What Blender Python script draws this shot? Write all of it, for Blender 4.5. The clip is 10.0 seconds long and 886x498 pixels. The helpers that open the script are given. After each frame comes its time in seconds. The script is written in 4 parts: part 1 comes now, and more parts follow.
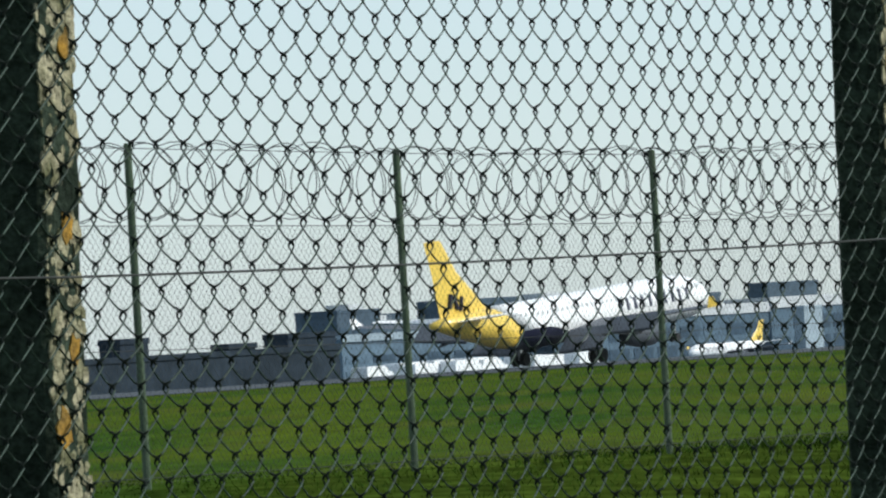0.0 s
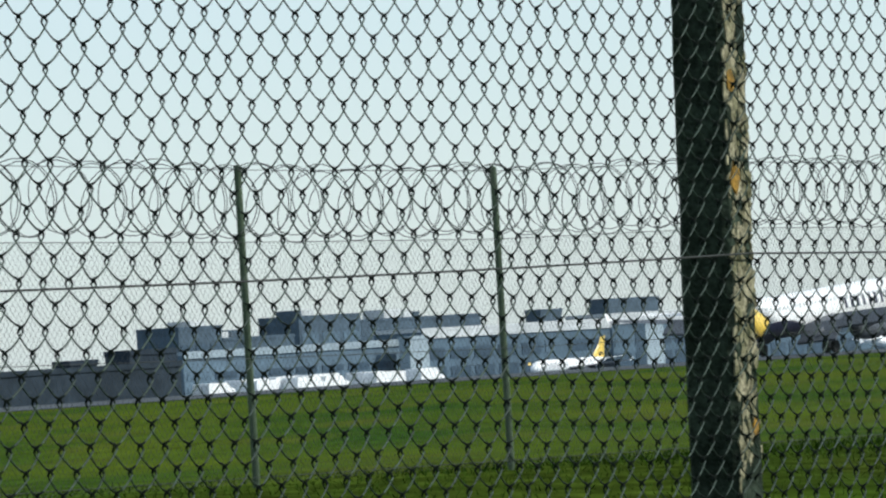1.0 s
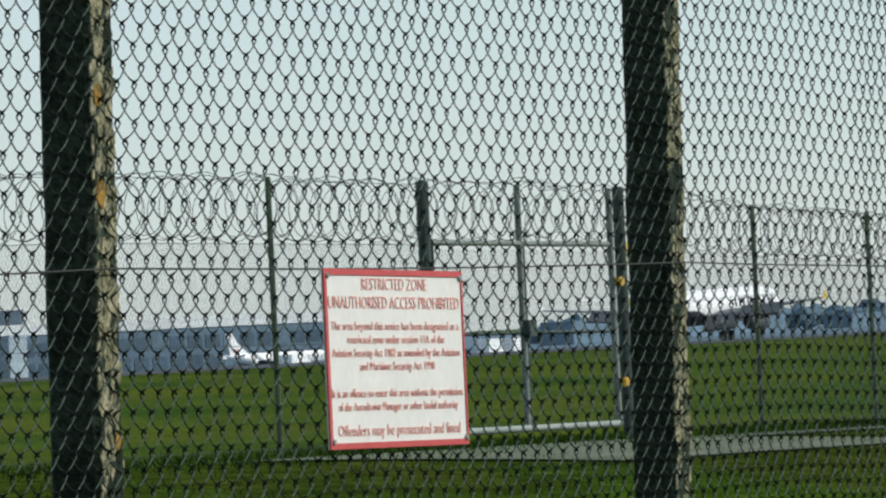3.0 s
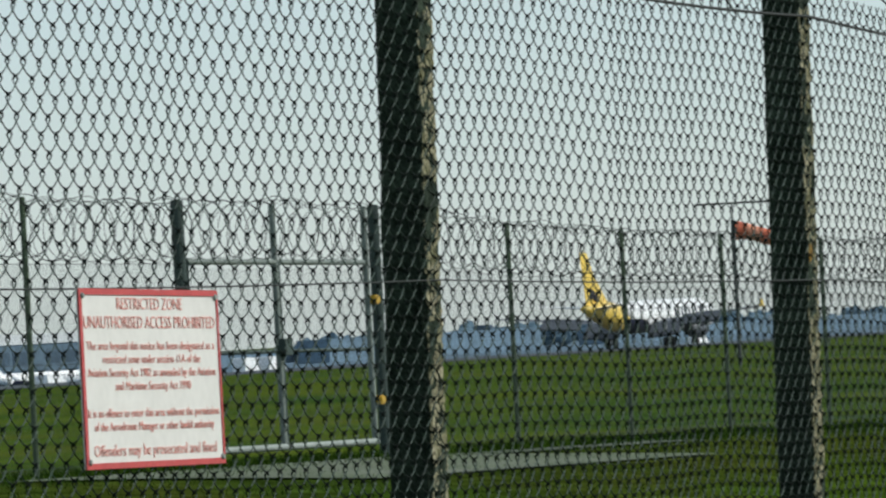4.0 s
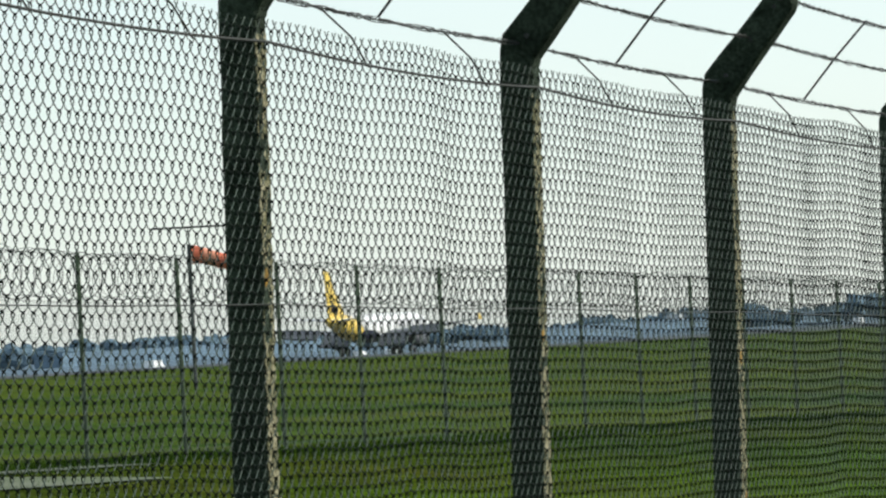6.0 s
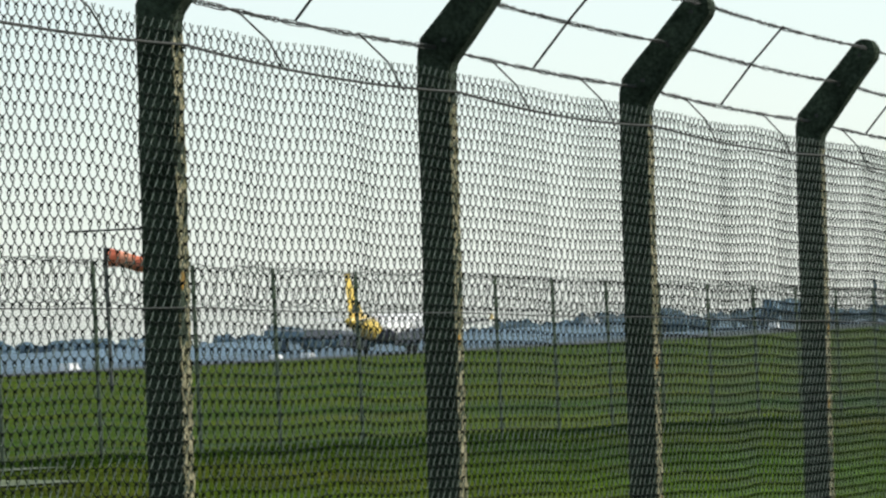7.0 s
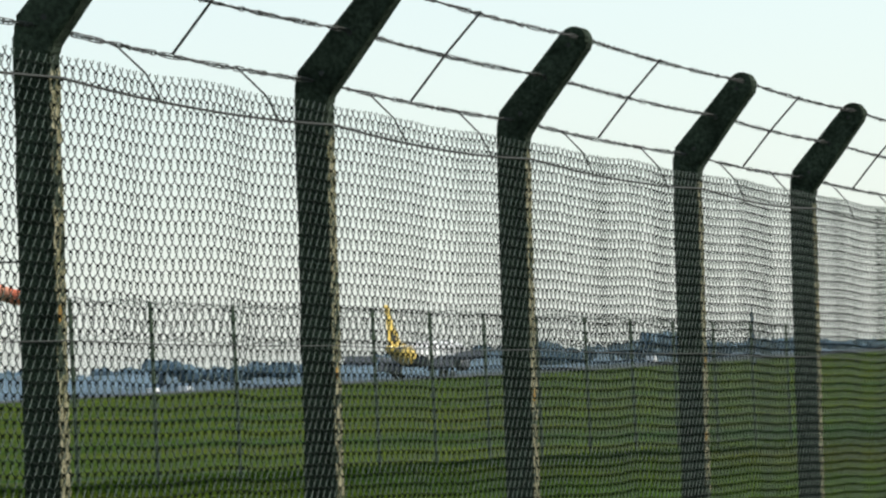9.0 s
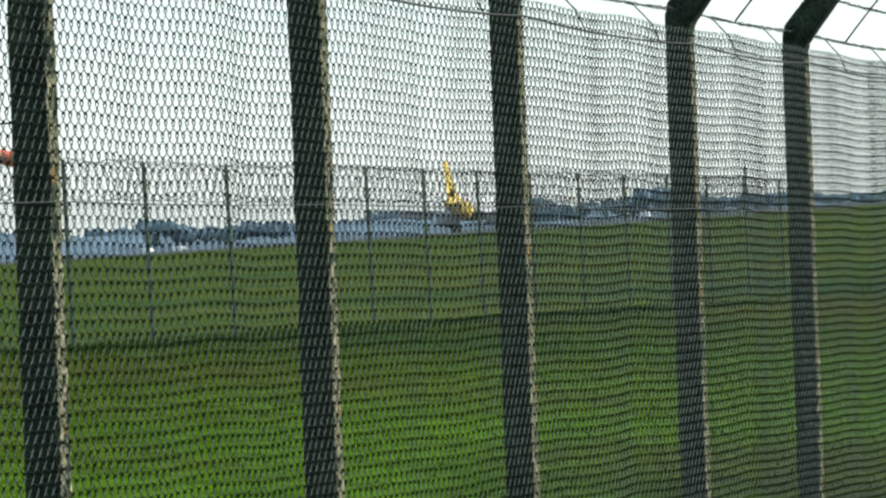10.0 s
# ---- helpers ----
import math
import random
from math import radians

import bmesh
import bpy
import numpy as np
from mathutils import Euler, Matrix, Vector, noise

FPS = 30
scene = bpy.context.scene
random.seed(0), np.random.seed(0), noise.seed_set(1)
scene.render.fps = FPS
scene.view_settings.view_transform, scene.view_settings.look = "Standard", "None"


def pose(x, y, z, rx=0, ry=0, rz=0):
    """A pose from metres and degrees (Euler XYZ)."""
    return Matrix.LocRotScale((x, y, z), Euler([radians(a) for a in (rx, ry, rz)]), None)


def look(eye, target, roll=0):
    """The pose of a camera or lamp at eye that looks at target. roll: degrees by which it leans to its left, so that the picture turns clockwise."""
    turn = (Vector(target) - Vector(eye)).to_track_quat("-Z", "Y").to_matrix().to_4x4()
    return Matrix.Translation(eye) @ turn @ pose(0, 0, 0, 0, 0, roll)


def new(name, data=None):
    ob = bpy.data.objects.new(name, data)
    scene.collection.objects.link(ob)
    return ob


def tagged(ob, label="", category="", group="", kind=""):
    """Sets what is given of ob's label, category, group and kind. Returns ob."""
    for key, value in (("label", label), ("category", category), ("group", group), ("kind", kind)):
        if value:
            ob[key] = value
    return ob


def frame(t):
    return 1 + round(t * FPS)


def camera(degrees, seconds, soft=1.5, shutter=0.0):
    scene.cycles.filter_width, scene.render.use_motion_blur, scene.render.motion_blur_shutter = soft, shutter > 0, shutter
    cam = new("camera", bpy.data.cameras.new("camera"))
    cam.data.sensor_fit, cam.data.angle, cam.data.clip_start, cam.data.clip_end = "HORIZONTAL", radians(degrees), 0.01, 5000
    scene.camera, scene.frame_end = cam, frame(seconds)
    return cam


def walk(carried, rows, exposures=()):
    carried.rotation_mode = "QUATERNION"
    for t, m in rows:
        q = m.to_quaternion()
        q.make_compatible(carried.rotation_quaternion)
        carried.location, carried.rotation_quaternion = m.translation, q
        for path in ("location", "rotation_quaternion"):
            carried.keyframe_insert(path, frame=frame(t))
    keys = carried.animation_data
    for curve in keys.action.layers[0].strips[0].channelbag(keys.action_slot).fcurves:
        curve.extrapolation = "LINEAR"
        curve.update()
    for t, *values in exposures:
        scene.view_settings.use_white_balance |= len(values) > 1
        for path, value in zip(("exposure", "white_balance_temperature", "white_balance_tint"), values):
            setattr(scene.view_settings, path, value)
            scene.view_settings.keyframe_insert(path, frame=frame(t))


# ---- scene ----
EYE = (0.0, 0.0, 1.6)
TELE = 8.27


def aim(az, pitch, lean):
    """The camera at the eye: degrees to the right of the first view, above the horizon, and of lean to its right."""
    return Matrix.Translation(EYE) @ pose(0, 0, 0, 90 + pitch, 0, -az) @ pose(0, 0, 0, 0, 0, -lean)


PATH = [
    (0, 0.000, 0.800, 3.45),
    (0.5, 0.829, 0.693, 3.60),
    (1, 1.488, 0.864, 3.53),
    (1.5, 2.934, 0.820, 3.17),
    (2, 4.297, 0.882, 3.24),
    (2.5, 6.067, 0.637, 2.91),
    (2.7, 6.675, 0.621, 2.75),
    (3.8, 9.128, 0.850, 3.32),
    (4, 9.714, 0.730, 3.20),
    (4.5, 12.082, 0.323, 3.47),
    (5, 12.852, 0.338, 3.38),
    (5.5, 14.034, 0.414, 3.45),
    (6, 14.801, 0.680, 3.01),
    (6.2, 14.812, 0.525, 3.19),
    (7.3, 15.858, 0.787, 2.85),
    (7.5, 15.929, 0.834, 3.09),
    (8, 16.053, 0.821, 3.18),
    (8.5, 16.317, 0.918, 2.88),
    (9, 16.741, 0.931, 2.85),
    (9.3, 17.103, 1.185, 3.12),
    (9.5, 17.084, 0.240, 3.57),
    (10, 16.731, -0.402, 3.36),
]
cam = camera(TELE, 10.0, soft=2.3, shutter=0.1)
walk(cam, [(t, aim(a, p, r)) for t, a, p, r in PATH], [(0, -0.12, 6080, 5), (1.0, -0.06, 6100, 5), (2.0, 0.0, 6250, 6), (2.6, -0.12, 6230, 6), (3.8, -0.36, 6200, 5), (4.5, -0.03, 6300, 5), (7.4, 0.17, 6600, 6.5), (9.1, 0.12, 6580, 6.5), (9.5, -0.06, 6450, 5), (10, 0.40, 6270, 5)])

# ---- light ----
SUN_AZ, SUN_EL = 90.0, 37.0
world = bpy.data.worlds.new("world")
scene.world = world
world.use_nodes = True
wn = world.node_tree
sky = wn.nodes.new("ShaderNodeTexSky")
sky.sky_type, sky.sun_disc = "NISHITA", False
sky.sun_elevation, sky.sun_rotation = radians(SUN_EL), radians(SUN_AZ)
sky.air_density, sky.dust_density, sky.ozone_density, sky.altitude = 1.0, 0.5, 4.0, 0
veil = wn.nodes.new("ShaderNodeMix")  # thin high cloud over the blue
veil.data_type = "RGBA"
veil.inputs[0].default_value = 0.5
veil.inputs[7].default_value = (7.4, 8.05, 8.3, 1)
wn.links.new(sky.outputs[0], veil.inputs[6])
wn.links.new(veil.outputs[2], wn.nodes["Background"].inputs[0])
wn.nodes["Background"].inputs[1].default_value = 0.13
sun = new("sun", bpy.data.lights.new("sun", "SUN"))
sun.data.energy, sun.data.angle, sun.data.color = 5.0, radians(0.6), (1.0, 0.94, 0.84)
sun.matrix_world = look((0, 0, 0), (-math.sin(radians(SUN_AZ)) * math.cos(radians(SUN_EL)),
                                    -math.cos(radians(SUN_AZ)) * math.cos(radians(SUN_EL)), -math.sin(radians(SUN_EL))))

# ---- plan: both fences and the runway as lines to the right and away ----
FENCE_H, NEAR_D, FAR_D = 30.5, 4.916, 24.3
RUN_H, RUN_D = 32.0, 289.6


def axes(deg):
    a = radians(deg)
    return Vector((math.sin(a), math.cos(a), 0)), Vector((-math.cos(a), math.sin(a), 0))


FE, FM = axes(FENCE_H)
RE, RM = axes(RUN_H)


def along(az, d, heading=FENCE_H):
    """Metres along a line at the distance d, where it is met at the bearing az."""
    return d / math.tan(radians(heading - az))


def smooth(a, b, x):
    x = np.clip((x - a) / (b - a), 0, 1)
    return x * x * (3 - 2 * x)


def ground_z(x, y):
    """The ground's height: it falls along the fences, rises a little to the second one and sinks towards the airfield and past the runway."""
    x, y = np.asarray(x, float), np.asarray(y, float)
    u, v = x * FE.x + y * FE.y, x * FM.x + y * FM.y
    uc = np.clip(u, -40, 130)
    near = -0.0207 * (uc - 18.4)
    far = 0.50 - 0.0145 * (uc - 44.8)
    z = near + (far - near) * smooth(3.0, FAR_D, v)
    r = np.hypot(x, y)
    low = np.interp(r, [0, 300, 545, 1100, 2200, 6000], [-0.9, -1.2, -1.9, -3.5, -4.2, -5.0])
    z = z + (low - z) * smooth(45, 330, r)
    return z - np.interp(x * RM.x + y * RM.y, [312, 345, 470, 900], [0, 1.0, 2.2, 2.6])


# ---- materials ----
def material(name, color, rough=0.7, metal=0.0, vary=0.25, scale=8.0, fine=60.0, bump=0.0, tint=None, spec=0.4, stretch=None):
    """Two scales of noise over one base colour; tint is the second colour of the broad stains."""
    m = bpy.data.materials.new(name)
    m.use_nodes = True
    nt = m.node_tree
    b = nt.nodes["Principled BSDF"]
    co = nt.nodes.new("ShaderNodeTexCoord")
    src = co.outputs["Object"]
    if stretch:
        mp = nt.nodes.new("ShaderNodeMapping")
        mp.inputs["Scale"].default_value = stretch
        nt.links.new(src, mp.inputs[0])
        src = mp.outputs[0]
    n1, n2 = nt.nodes.new("ShaderNodeTexNoise"), nt.nodes.new("ShaderNodeTexNoise")
    for n, s in ((n1, scale), (n2, fine)):
        n.inputs["Scale"].default_value, n.inputs["Detail"].default_value = s, 5
        nt.links.new(src, n.inputs["Vector"])
    ramp = nt.nodes.new("ShaderNodeMapRange")
    ramp.inputs[1].default_value, ramp.inputs[2].default_value = 0.35, 0.65
    nt.links.new(n1.outputs[0], ramp.inputs[0])
    mix = nt.nodes.new("ShaderNodeMix")
    mix.data_type = "RGBA"
    mix.inputs[6].default_value = (*color, 1)
    mix.inputs[7].default_value = (*(tint or [c * (1 - vary) for c in color]), 1)
    nt.links.new(ramp.outputs[0], mix.inputs[0])
    hs = nt.nodes.new("ShaderNodeHueSaturation")
    mr = nt.nodes.new("ShaderNodeMapRange")
    mr.inputs[1].default_value, mr.inputs[2].default_value = 0.3, 0.7
    mr.inputs[3].default_value, mr.inputs[4].default_value = 1 - vary, 1 + vary
    nt.links.new(n2.outputs[0], mr.inputs[0])
    nt.links.new(mr.outputs[0], hs.inputs["Value"])
    nt.links.new(mix.outputs[2], hs.inputs["Color"])
    nt.links.new(hs.outputs[0], b.inputs["Base Color"])
    b.inputs["Roughness"].default_value, b.inputs["Metallic"].default_value = rough, metal
    b.inputs["Specular IOR Level"].default_value = spec
    if bump:
        bp = nt.nodes.new("ShaderNodeBump")
        bp.inputs["Strength"].default_value, bp.inputs["Distance"].default_value = bump, 0.01
        nt.links.new(n2.outputs[0], bp.inputs["Height"])
        nt.links.new(bp.outputs[0], b.inputs["Normal"])
    return m


def grass_material(name):
    """Mown grass: broad yellow and dark patches, drawn out along the fences, and fine blades."""
    m = material(name, (0.064, 0.090, 0.010), 0.95, vary=0.40, scale=0.10, fine=5.0, tint=(0.024, 0.056, 0.010), spec=0.0)
    nt = m.node_tree
    co = next(n for n in nt.nodes if n.type == "TEX_COORD")
    mp = nt.nodes.new("ShaderNodeMapping")
    mp.inputs["Rotation"].default_value = (0, 0, radians(FENCE_H))
    mp.inputs["Scale"].default_value = (1.0, 0.16, 1.0)
    nt.links.new(co.outputs["Object"], mp.inputs[0])
    for n in nt.nodes:
        if n.type == "TEX_NOISE":
            nt.links.new(mp.outputs[0], n.inputs["Vector"])
    # dry straw-coloured patches
    dry, edge, mix = nt.nodes.new("ShaderNodeTexNoise"), nt.nodes.new("ShaderNodeMapRange"), nt.nodes.new("ShaderNodeMix")
    dry.inputs["Scale"].default_value, dry.inputs["Detail"].default_value = 0.28, 6
    edge.inputs[1].default_value, edge.inputs[2].default_value, edge.inputs[4].default_value = 0.50, 0.68, 0.75
    mix.data_type = "RGBA"
    mix.inputs[7].default_value = (0.072, 0.082, 0.015, 1)
    hs = next(n for n in nt.nodes if n.type == "HUE_SAT")
    nt.links.new(mp.outputs[0], dry.inputs["Vector"])
    nt.links.new(dry.outputs[0], edge.inputs[0])
    nt.links.new(edge.outputs[0], mix.inputs[0])
    nt.links.new(hs.outputs[0], mix.inputs[6])
    # darker grass between the fences, a fresher strip beside the near one, ragged edges
    dot, edge2, rag, lush = nt.nodes.new("ShaderNodeVectorMath"), nt.nodes.new("ShaderNodeMapRange"), nt.nodes.new("ShaderNodeMath"), nt.nodes.new("ShaderNodeMix")
    dot.operation, dot.inputs[1].default_value = "DOT_PRODUCT", (FM.x, FM.y, 0)
    rag.operation, rag.inputs[1].default_value = "MULTIPLY_ADD", 9.0
    edge2.inputs[1].default_value, edge2.inputs[2].default_value = 23.0, 14.0
    lush.data_type = "RGBA"
    lush.inputs[7].default_value = (0.048, 0.100, 0.004, 1)
    nt.links.new(co.outputs["Object"], dot.inputs[0])
    nt.links.new(dry.outputs[0], rag.inputs[0])
    nt.links.new(dot.outputs["Value"], rag.inputs[2])
    nt.links.new(rag.outputs[0], edge2.inputs[0])
    edge4, band = nt.nodes.new("ShaderNodeMapRange"), nt.nodes.new("ShaderNodeMath")
    edge4.inputs[1].default_value, edge4.inputs[2].default_value = 11.5, 15.0
    band.operation = "MULTIPLY"
    nt.links.new(rag.outputs[0], edge4.inputs[0])
    nt.links.new(edge2.outputs[0], band.inputs[0])
    nt.links.new(edge4.outputs[0], band.inputs[1])
    nt.links.new(band.outputs[0], lush.inputs[0])
    rough, edge3 = nt.nodes.new("ShaderNodeMix"), nt.nodes.new("ShaderNodeMapRange")
    rough.data_type, rough.blend_type = "RGBA", "MULTIPLY"
    rough.inputs[7].default_value = (0.62, 0.60, 0.62, 1)
    edge3.inputs[1].default_value, edge3.inputs[2].default_value = FAR_D + 6.5, FAR_D + 3.0
    nt.links.new(rag.outputs[0], edge3.inputs[0])
    nt.links.new(edge3.outputs[0], rough.inputs[0])
    nt.links.new(mix.outputs[2], rough.inputs[6])
    nt.links.new(rough.outputs[2], lush.inputs[6])
    vary = nt.nodes.new("ShaderNodeMix")
    vary.data_type, vary.blend_type = "RGBA", "MULTIPLY"
    vary.inputs[0].default_value = 1.0
    tuft, tone = nt.nodes.new("ShaderNodeTexNoise"), nt.nodes.new("ShaderNodeMapRange")
    tuft.inputs["Scale"].default_value, tuft.inputs["Detail"].default_value = 1.6, 8
    tone.inputs[1].default_value, tone.inputs[2].default_value, tone.inputs[3].default_value, tone.inputs[4].default_value = 0.32, 0.68, 0.55, 1.35
    nt.links.new(co.outputs["Object"], tuft.inputs["Vector"])
    nt.links.new(tuft.outputs[0], tone.inputs[0])
    nt.links.new(lush.outputs[2], vary.inputs[6])
    nt.links.new(tone.outputs[0], vary.inputs[7])
    nt.links.new(vary.outputs[2], nt.nodes["Principled BSDF"].inputs["Base Color"])
    return m


M_GRASS = grass_material("mown_grass")
M_BLADE = material("grass_blades", (0.034, 0.058, 0.005), 0.9, vary=0.3, scale=0.5, fine=7, tint=(0.018, 0.048, 0.002), spec=0.05)
M_TALL = material("unmown_grass", (0.034, 0.064, 0.003), 0.9, vary=0.3, scale=0.5, fine=7, tint=(0.012, 0.034, 0.003), spec=0.05)
# concrete as dark as the posts' unlit sides; crust brings their lit face
M_CONC = material("weathered_shaded_concrete", (0.034, 0.047, 0.033), 0.95, vary=0.5, scale=9, fine=70, bump=0.8, tint=(0.013, 0.019, 0.013), spec=0.06)
# the tight shade inside the wire hooks, put into a dark colour
M_JOINT = material("shaded_wire_joints", (0.009, 0.014, 0.011), 0.8, 0.0, vary=0.3, scale=12, fine=90, spec=0.1)
M_FARWIRE = material("dull_far_wire", (0.034, 0.040, 0.038), 0.45, 0.0, vary=0.3, scale=12, fine=90, spec=0.2)
M_WIRE = material("galvanised_wire", (0.030, 0.052, 0.038), 0.5, 0.1, vary=0.35, scale=12, fine=90, tint=(0.014, 0.026, 0.019), spec=0.22)
M_DARKWIRE = material("weathered_wire", (0.022, 0.025, 0.023), 0.75, 0.1, vary=0.3, scale=12, fine=90)
M_STEEL = material("galvanised_steel", (0.075, 0.083, 0.084), 0.6, 0.2, vary=0.25, scale=5, fine=60, tint=(0.045, 0.05, 0.051))
M_POST = material("galvanised_post", (0.078, 0.108, 0.066), 0.7, 0.0, vary=0.25, scale=5, fine=60, tint=(0.055, 0.08, 0.05), spec=0.15)
M_GATE = material("green_grey_painted_steel", (0.045, 0.064, 0.058), 0.6, 0.0, vary=0.25, scale=4, fine=40, spec=0.2)
M_STILE = material("dull_galvanised_stile", (0.19, 0.22, 0.20), 0.6, 0.1, vary=0.25, scale=5, fine=60, spec=0.2)
M_GATELOW = material("pale_galvanised_rail", (0.25, 0.28, 0.26), 0.6, 0.1, vary=0.25, scale=4, fine=40, spec=0.2)
# lichen crust bright enough to stand in for the sunlit front faces
M_LIT_LICHEN = material("sunlit_lichen_crust", (0.30, 0.275, 0.185), 0.95, vary=0.55, scale=25, fine=110, tint=(0.105, 0.105, 0.055), bump=0.6, spec=0.1)
M_RUST = material("orange_lichen", (0.32, 0.175, 0.018), 0.95, vary=0.5, scale=30, fine=120, tint=(0.14, 0.085, 0.015), bump=0.5)
M_AMBER = material("amber_hinge_paint", (0.45, 0.28, 0.02), 0.5, vary=0.2, scale=9, fine=60)
M_SIGN = material("white_sign_plate", (0.63, 0.61, 0.58), 0.5, vary=0.05, scale=5, fine=40)
M_RED = material("red_sign_paint", (0.44, 0.06, 0.06), 0.5, vary=0.12, scale=9, fine=60)
M_TEXT = material("faded_red_lettering", (0.66, 0.29, 0.25), 0.6, vary=0.12, scale=20, fine=90)
# tail yellow, paled slightly to take in the haze
M_YELLOW = material("haze_paled_yellow_paint", (0.72, 0.51, 0.09), 0.3, vary=0.06, scale=0.4, fine=4)
M_WHITE = material("white_aircraft_paint", (0.82, 0.82, 0.82), 0.3, vary=0.04, scale=0.4, fine=4)
M_NAVY = material("dark_blue_paint", (0.02, 0.022, 0.05), 0.35, vary=0.15, scale=0.6, fine=5)
M_METAL = material("bare_engine_metal", (0.55, 0.55, 0.56), 0.3, 0.9, vary=0.15, scale=2, fine=20)
# wing grey with the shade of wings, flaps and engines painted in
M_WING = material("shade_dark_wing_grey", (0.09, 0.10, 0.12), 0.5, vary=0.15, scale=0.5, fine=5, spec=0.2)
M_TYRE = material("black_rubber", (0.025, 0.025, 0.026), 0.85, vary=0.2, scale=3, fine=30)
M_PANE = material("tinted_facade_glass", (0.05, 0.08, 0.115), 0.5, vary=0.25, scale=0.1, fine=0.8, spec=0.15)
M_WINDOW = material("dark_window_glass", (0.03, 0.035, 0.045), 0.25, vary=0.2, scale=1, fine=5, spec=0.6)
M_ASPHALT = material("runway_asphalt", (0.075, 0.085, 0.095), 0.95, vary=0.2, scale=0.02, fine=0.3, spec=0.05)
# concrete with the blue of distance haze in its colour
M_APRON = material("hazed_apron_concrete", (0.11, 0.16, 0.21), 0.95, vary=0.2, scale=0.02, fine=0.3, spec=0.05)
M_TRACK = material("worn_gravel_track", (0.088, 0.10, 0.065), 0.95, vary=0.3, scale=0.6, fine=9, tint=(0.045, 0.065, 0.02))
M_PATH = material("worn_earth_path", (0.042, 0.050, 0.028), 0.95, vary=0.35, scale=0.6, fine=9, tint=(0.035, 0.055, 0.016))
M_GLASSY = material("blue_grey_cladding", (0.09, 0.135, 0.18), 0.6, spec=0.15, vary=0.2, scale=0.05, fine=0.5)
M_PALE = material("pale_blue_roof_edge", (0.30, 0.36, 0.40), 0.6, spec=0.05, vary=0.12, scale=0.05, fine=0.6)
M_ROOF = material("pale_roof_fascia", (0.52, 0.54, 0.55), 0.6, spec=0.05, vary=0.12, scale=0.05, fine=0.6)
# next two claddings are lifted and blued a little, as haze would do
M_DARKB = material("hazed_dark_hangar_cladding", (0.028, 0.039, 0.054), 0.7, spec=0.05, vary=0.3, scale=0.06, fine=0.6)
M_MIDB = material("hazed_slate_grey_cladding", (0.082, 0.115, 0.15), 0.6, spec=0.05, vary=0.25, scale=0.06, fine=0.6)
# far cladding paled towards blue: distance haze mixed into the base colour
M_HAZY = material("hazed_shed_cladding", (0.15, 0.22, 0.29), 0.7, vary=0.2, scale=0.06, fine=0.6, spec=0.05)
# blue-grey cladding, lightened by some haze painted in
M_MIST = material("hazed_blue_grey_pier_cladding", (0.115, 0.165, 0.215), 0.6, vary=0.2, scale=0.06, fine=0.6, spec=0.08)
# foliage colour already holds the blue-grey of aerial haze
M_TREE = material("hazed_foliage", (0.125, 0.185, 0.235), 0.95, vary=0.25, scale=0.05, fine=0.4, tint=(0.095, 0.15, 0.195), spec=0.05)
M_TRUNK = material("tree_bark", (0.10, 0.09, 0.08), 0.9, vary=0.3, scale=1, fine=9)
M_ORANGE = material("orange_windsock_cloth", (0.62, 0.15, 0.08), 0.85, vary=0.2, scale=1.5, fine=9)
M_CREAM = material("faded_windsock_cloth", (0.66, 0.27, 0.17), 0.85, vary=0.2, scale=1.5, fine=9)
M_VAN = material("white_vehicle_paint", (0.80, 0.80, 0.80), 0.3, vary=0.06, scale=0.6, fine=5)
M_REDP = material("red_tail_paint", (0.50, 0.05, 0.06), 0.35, vary=0.1, scale=0.6, fine=5)


# ---- mesh helpers ----
def part(name, bm, mat, parent=None, label="", smooth_faces=False):
    me = bpy.data.meshes.new(name)
    bm.to_mesh(me)
    bm.free()
    me.materials.append(mat)
    if smooth_faces:
        me.polygons.foreach_set("use_smooth", [True] * len(me.polygons))
    ob = new(name, me)
    if parent:
        ob.parent = parent
    return tagged(ob, label)


def quick_mesh(name, verts, faces, mat):
    """A mesh from numpy arrays; every face has the same number of corners."""
    me = bpy.data.meshes.new(name)
    verts, faces = np.asarray(verts, np.float32), np.asarray(faces, np.int32)
    k = faces.shape[1]
    me.vertices.add(len(verts))
    me.vertices.foreach_set("co", verts.ravel())
    me.loops.add(faces.size)
    me.loops.foreach_set("vertex_index", faces.ravel())
    me.polygons.add(len(faces))
    me.polygons.foreach_set("loop_start", np.arange(0, faces.size, k, dtype=np.int32))
    me.polygons.foreach_set("loop_total", np.full(len(faces), k, np.int32))
    me.update(calc_edges=True)
    me.validate()
    me.materials.append(mat)
    return new(name, me)


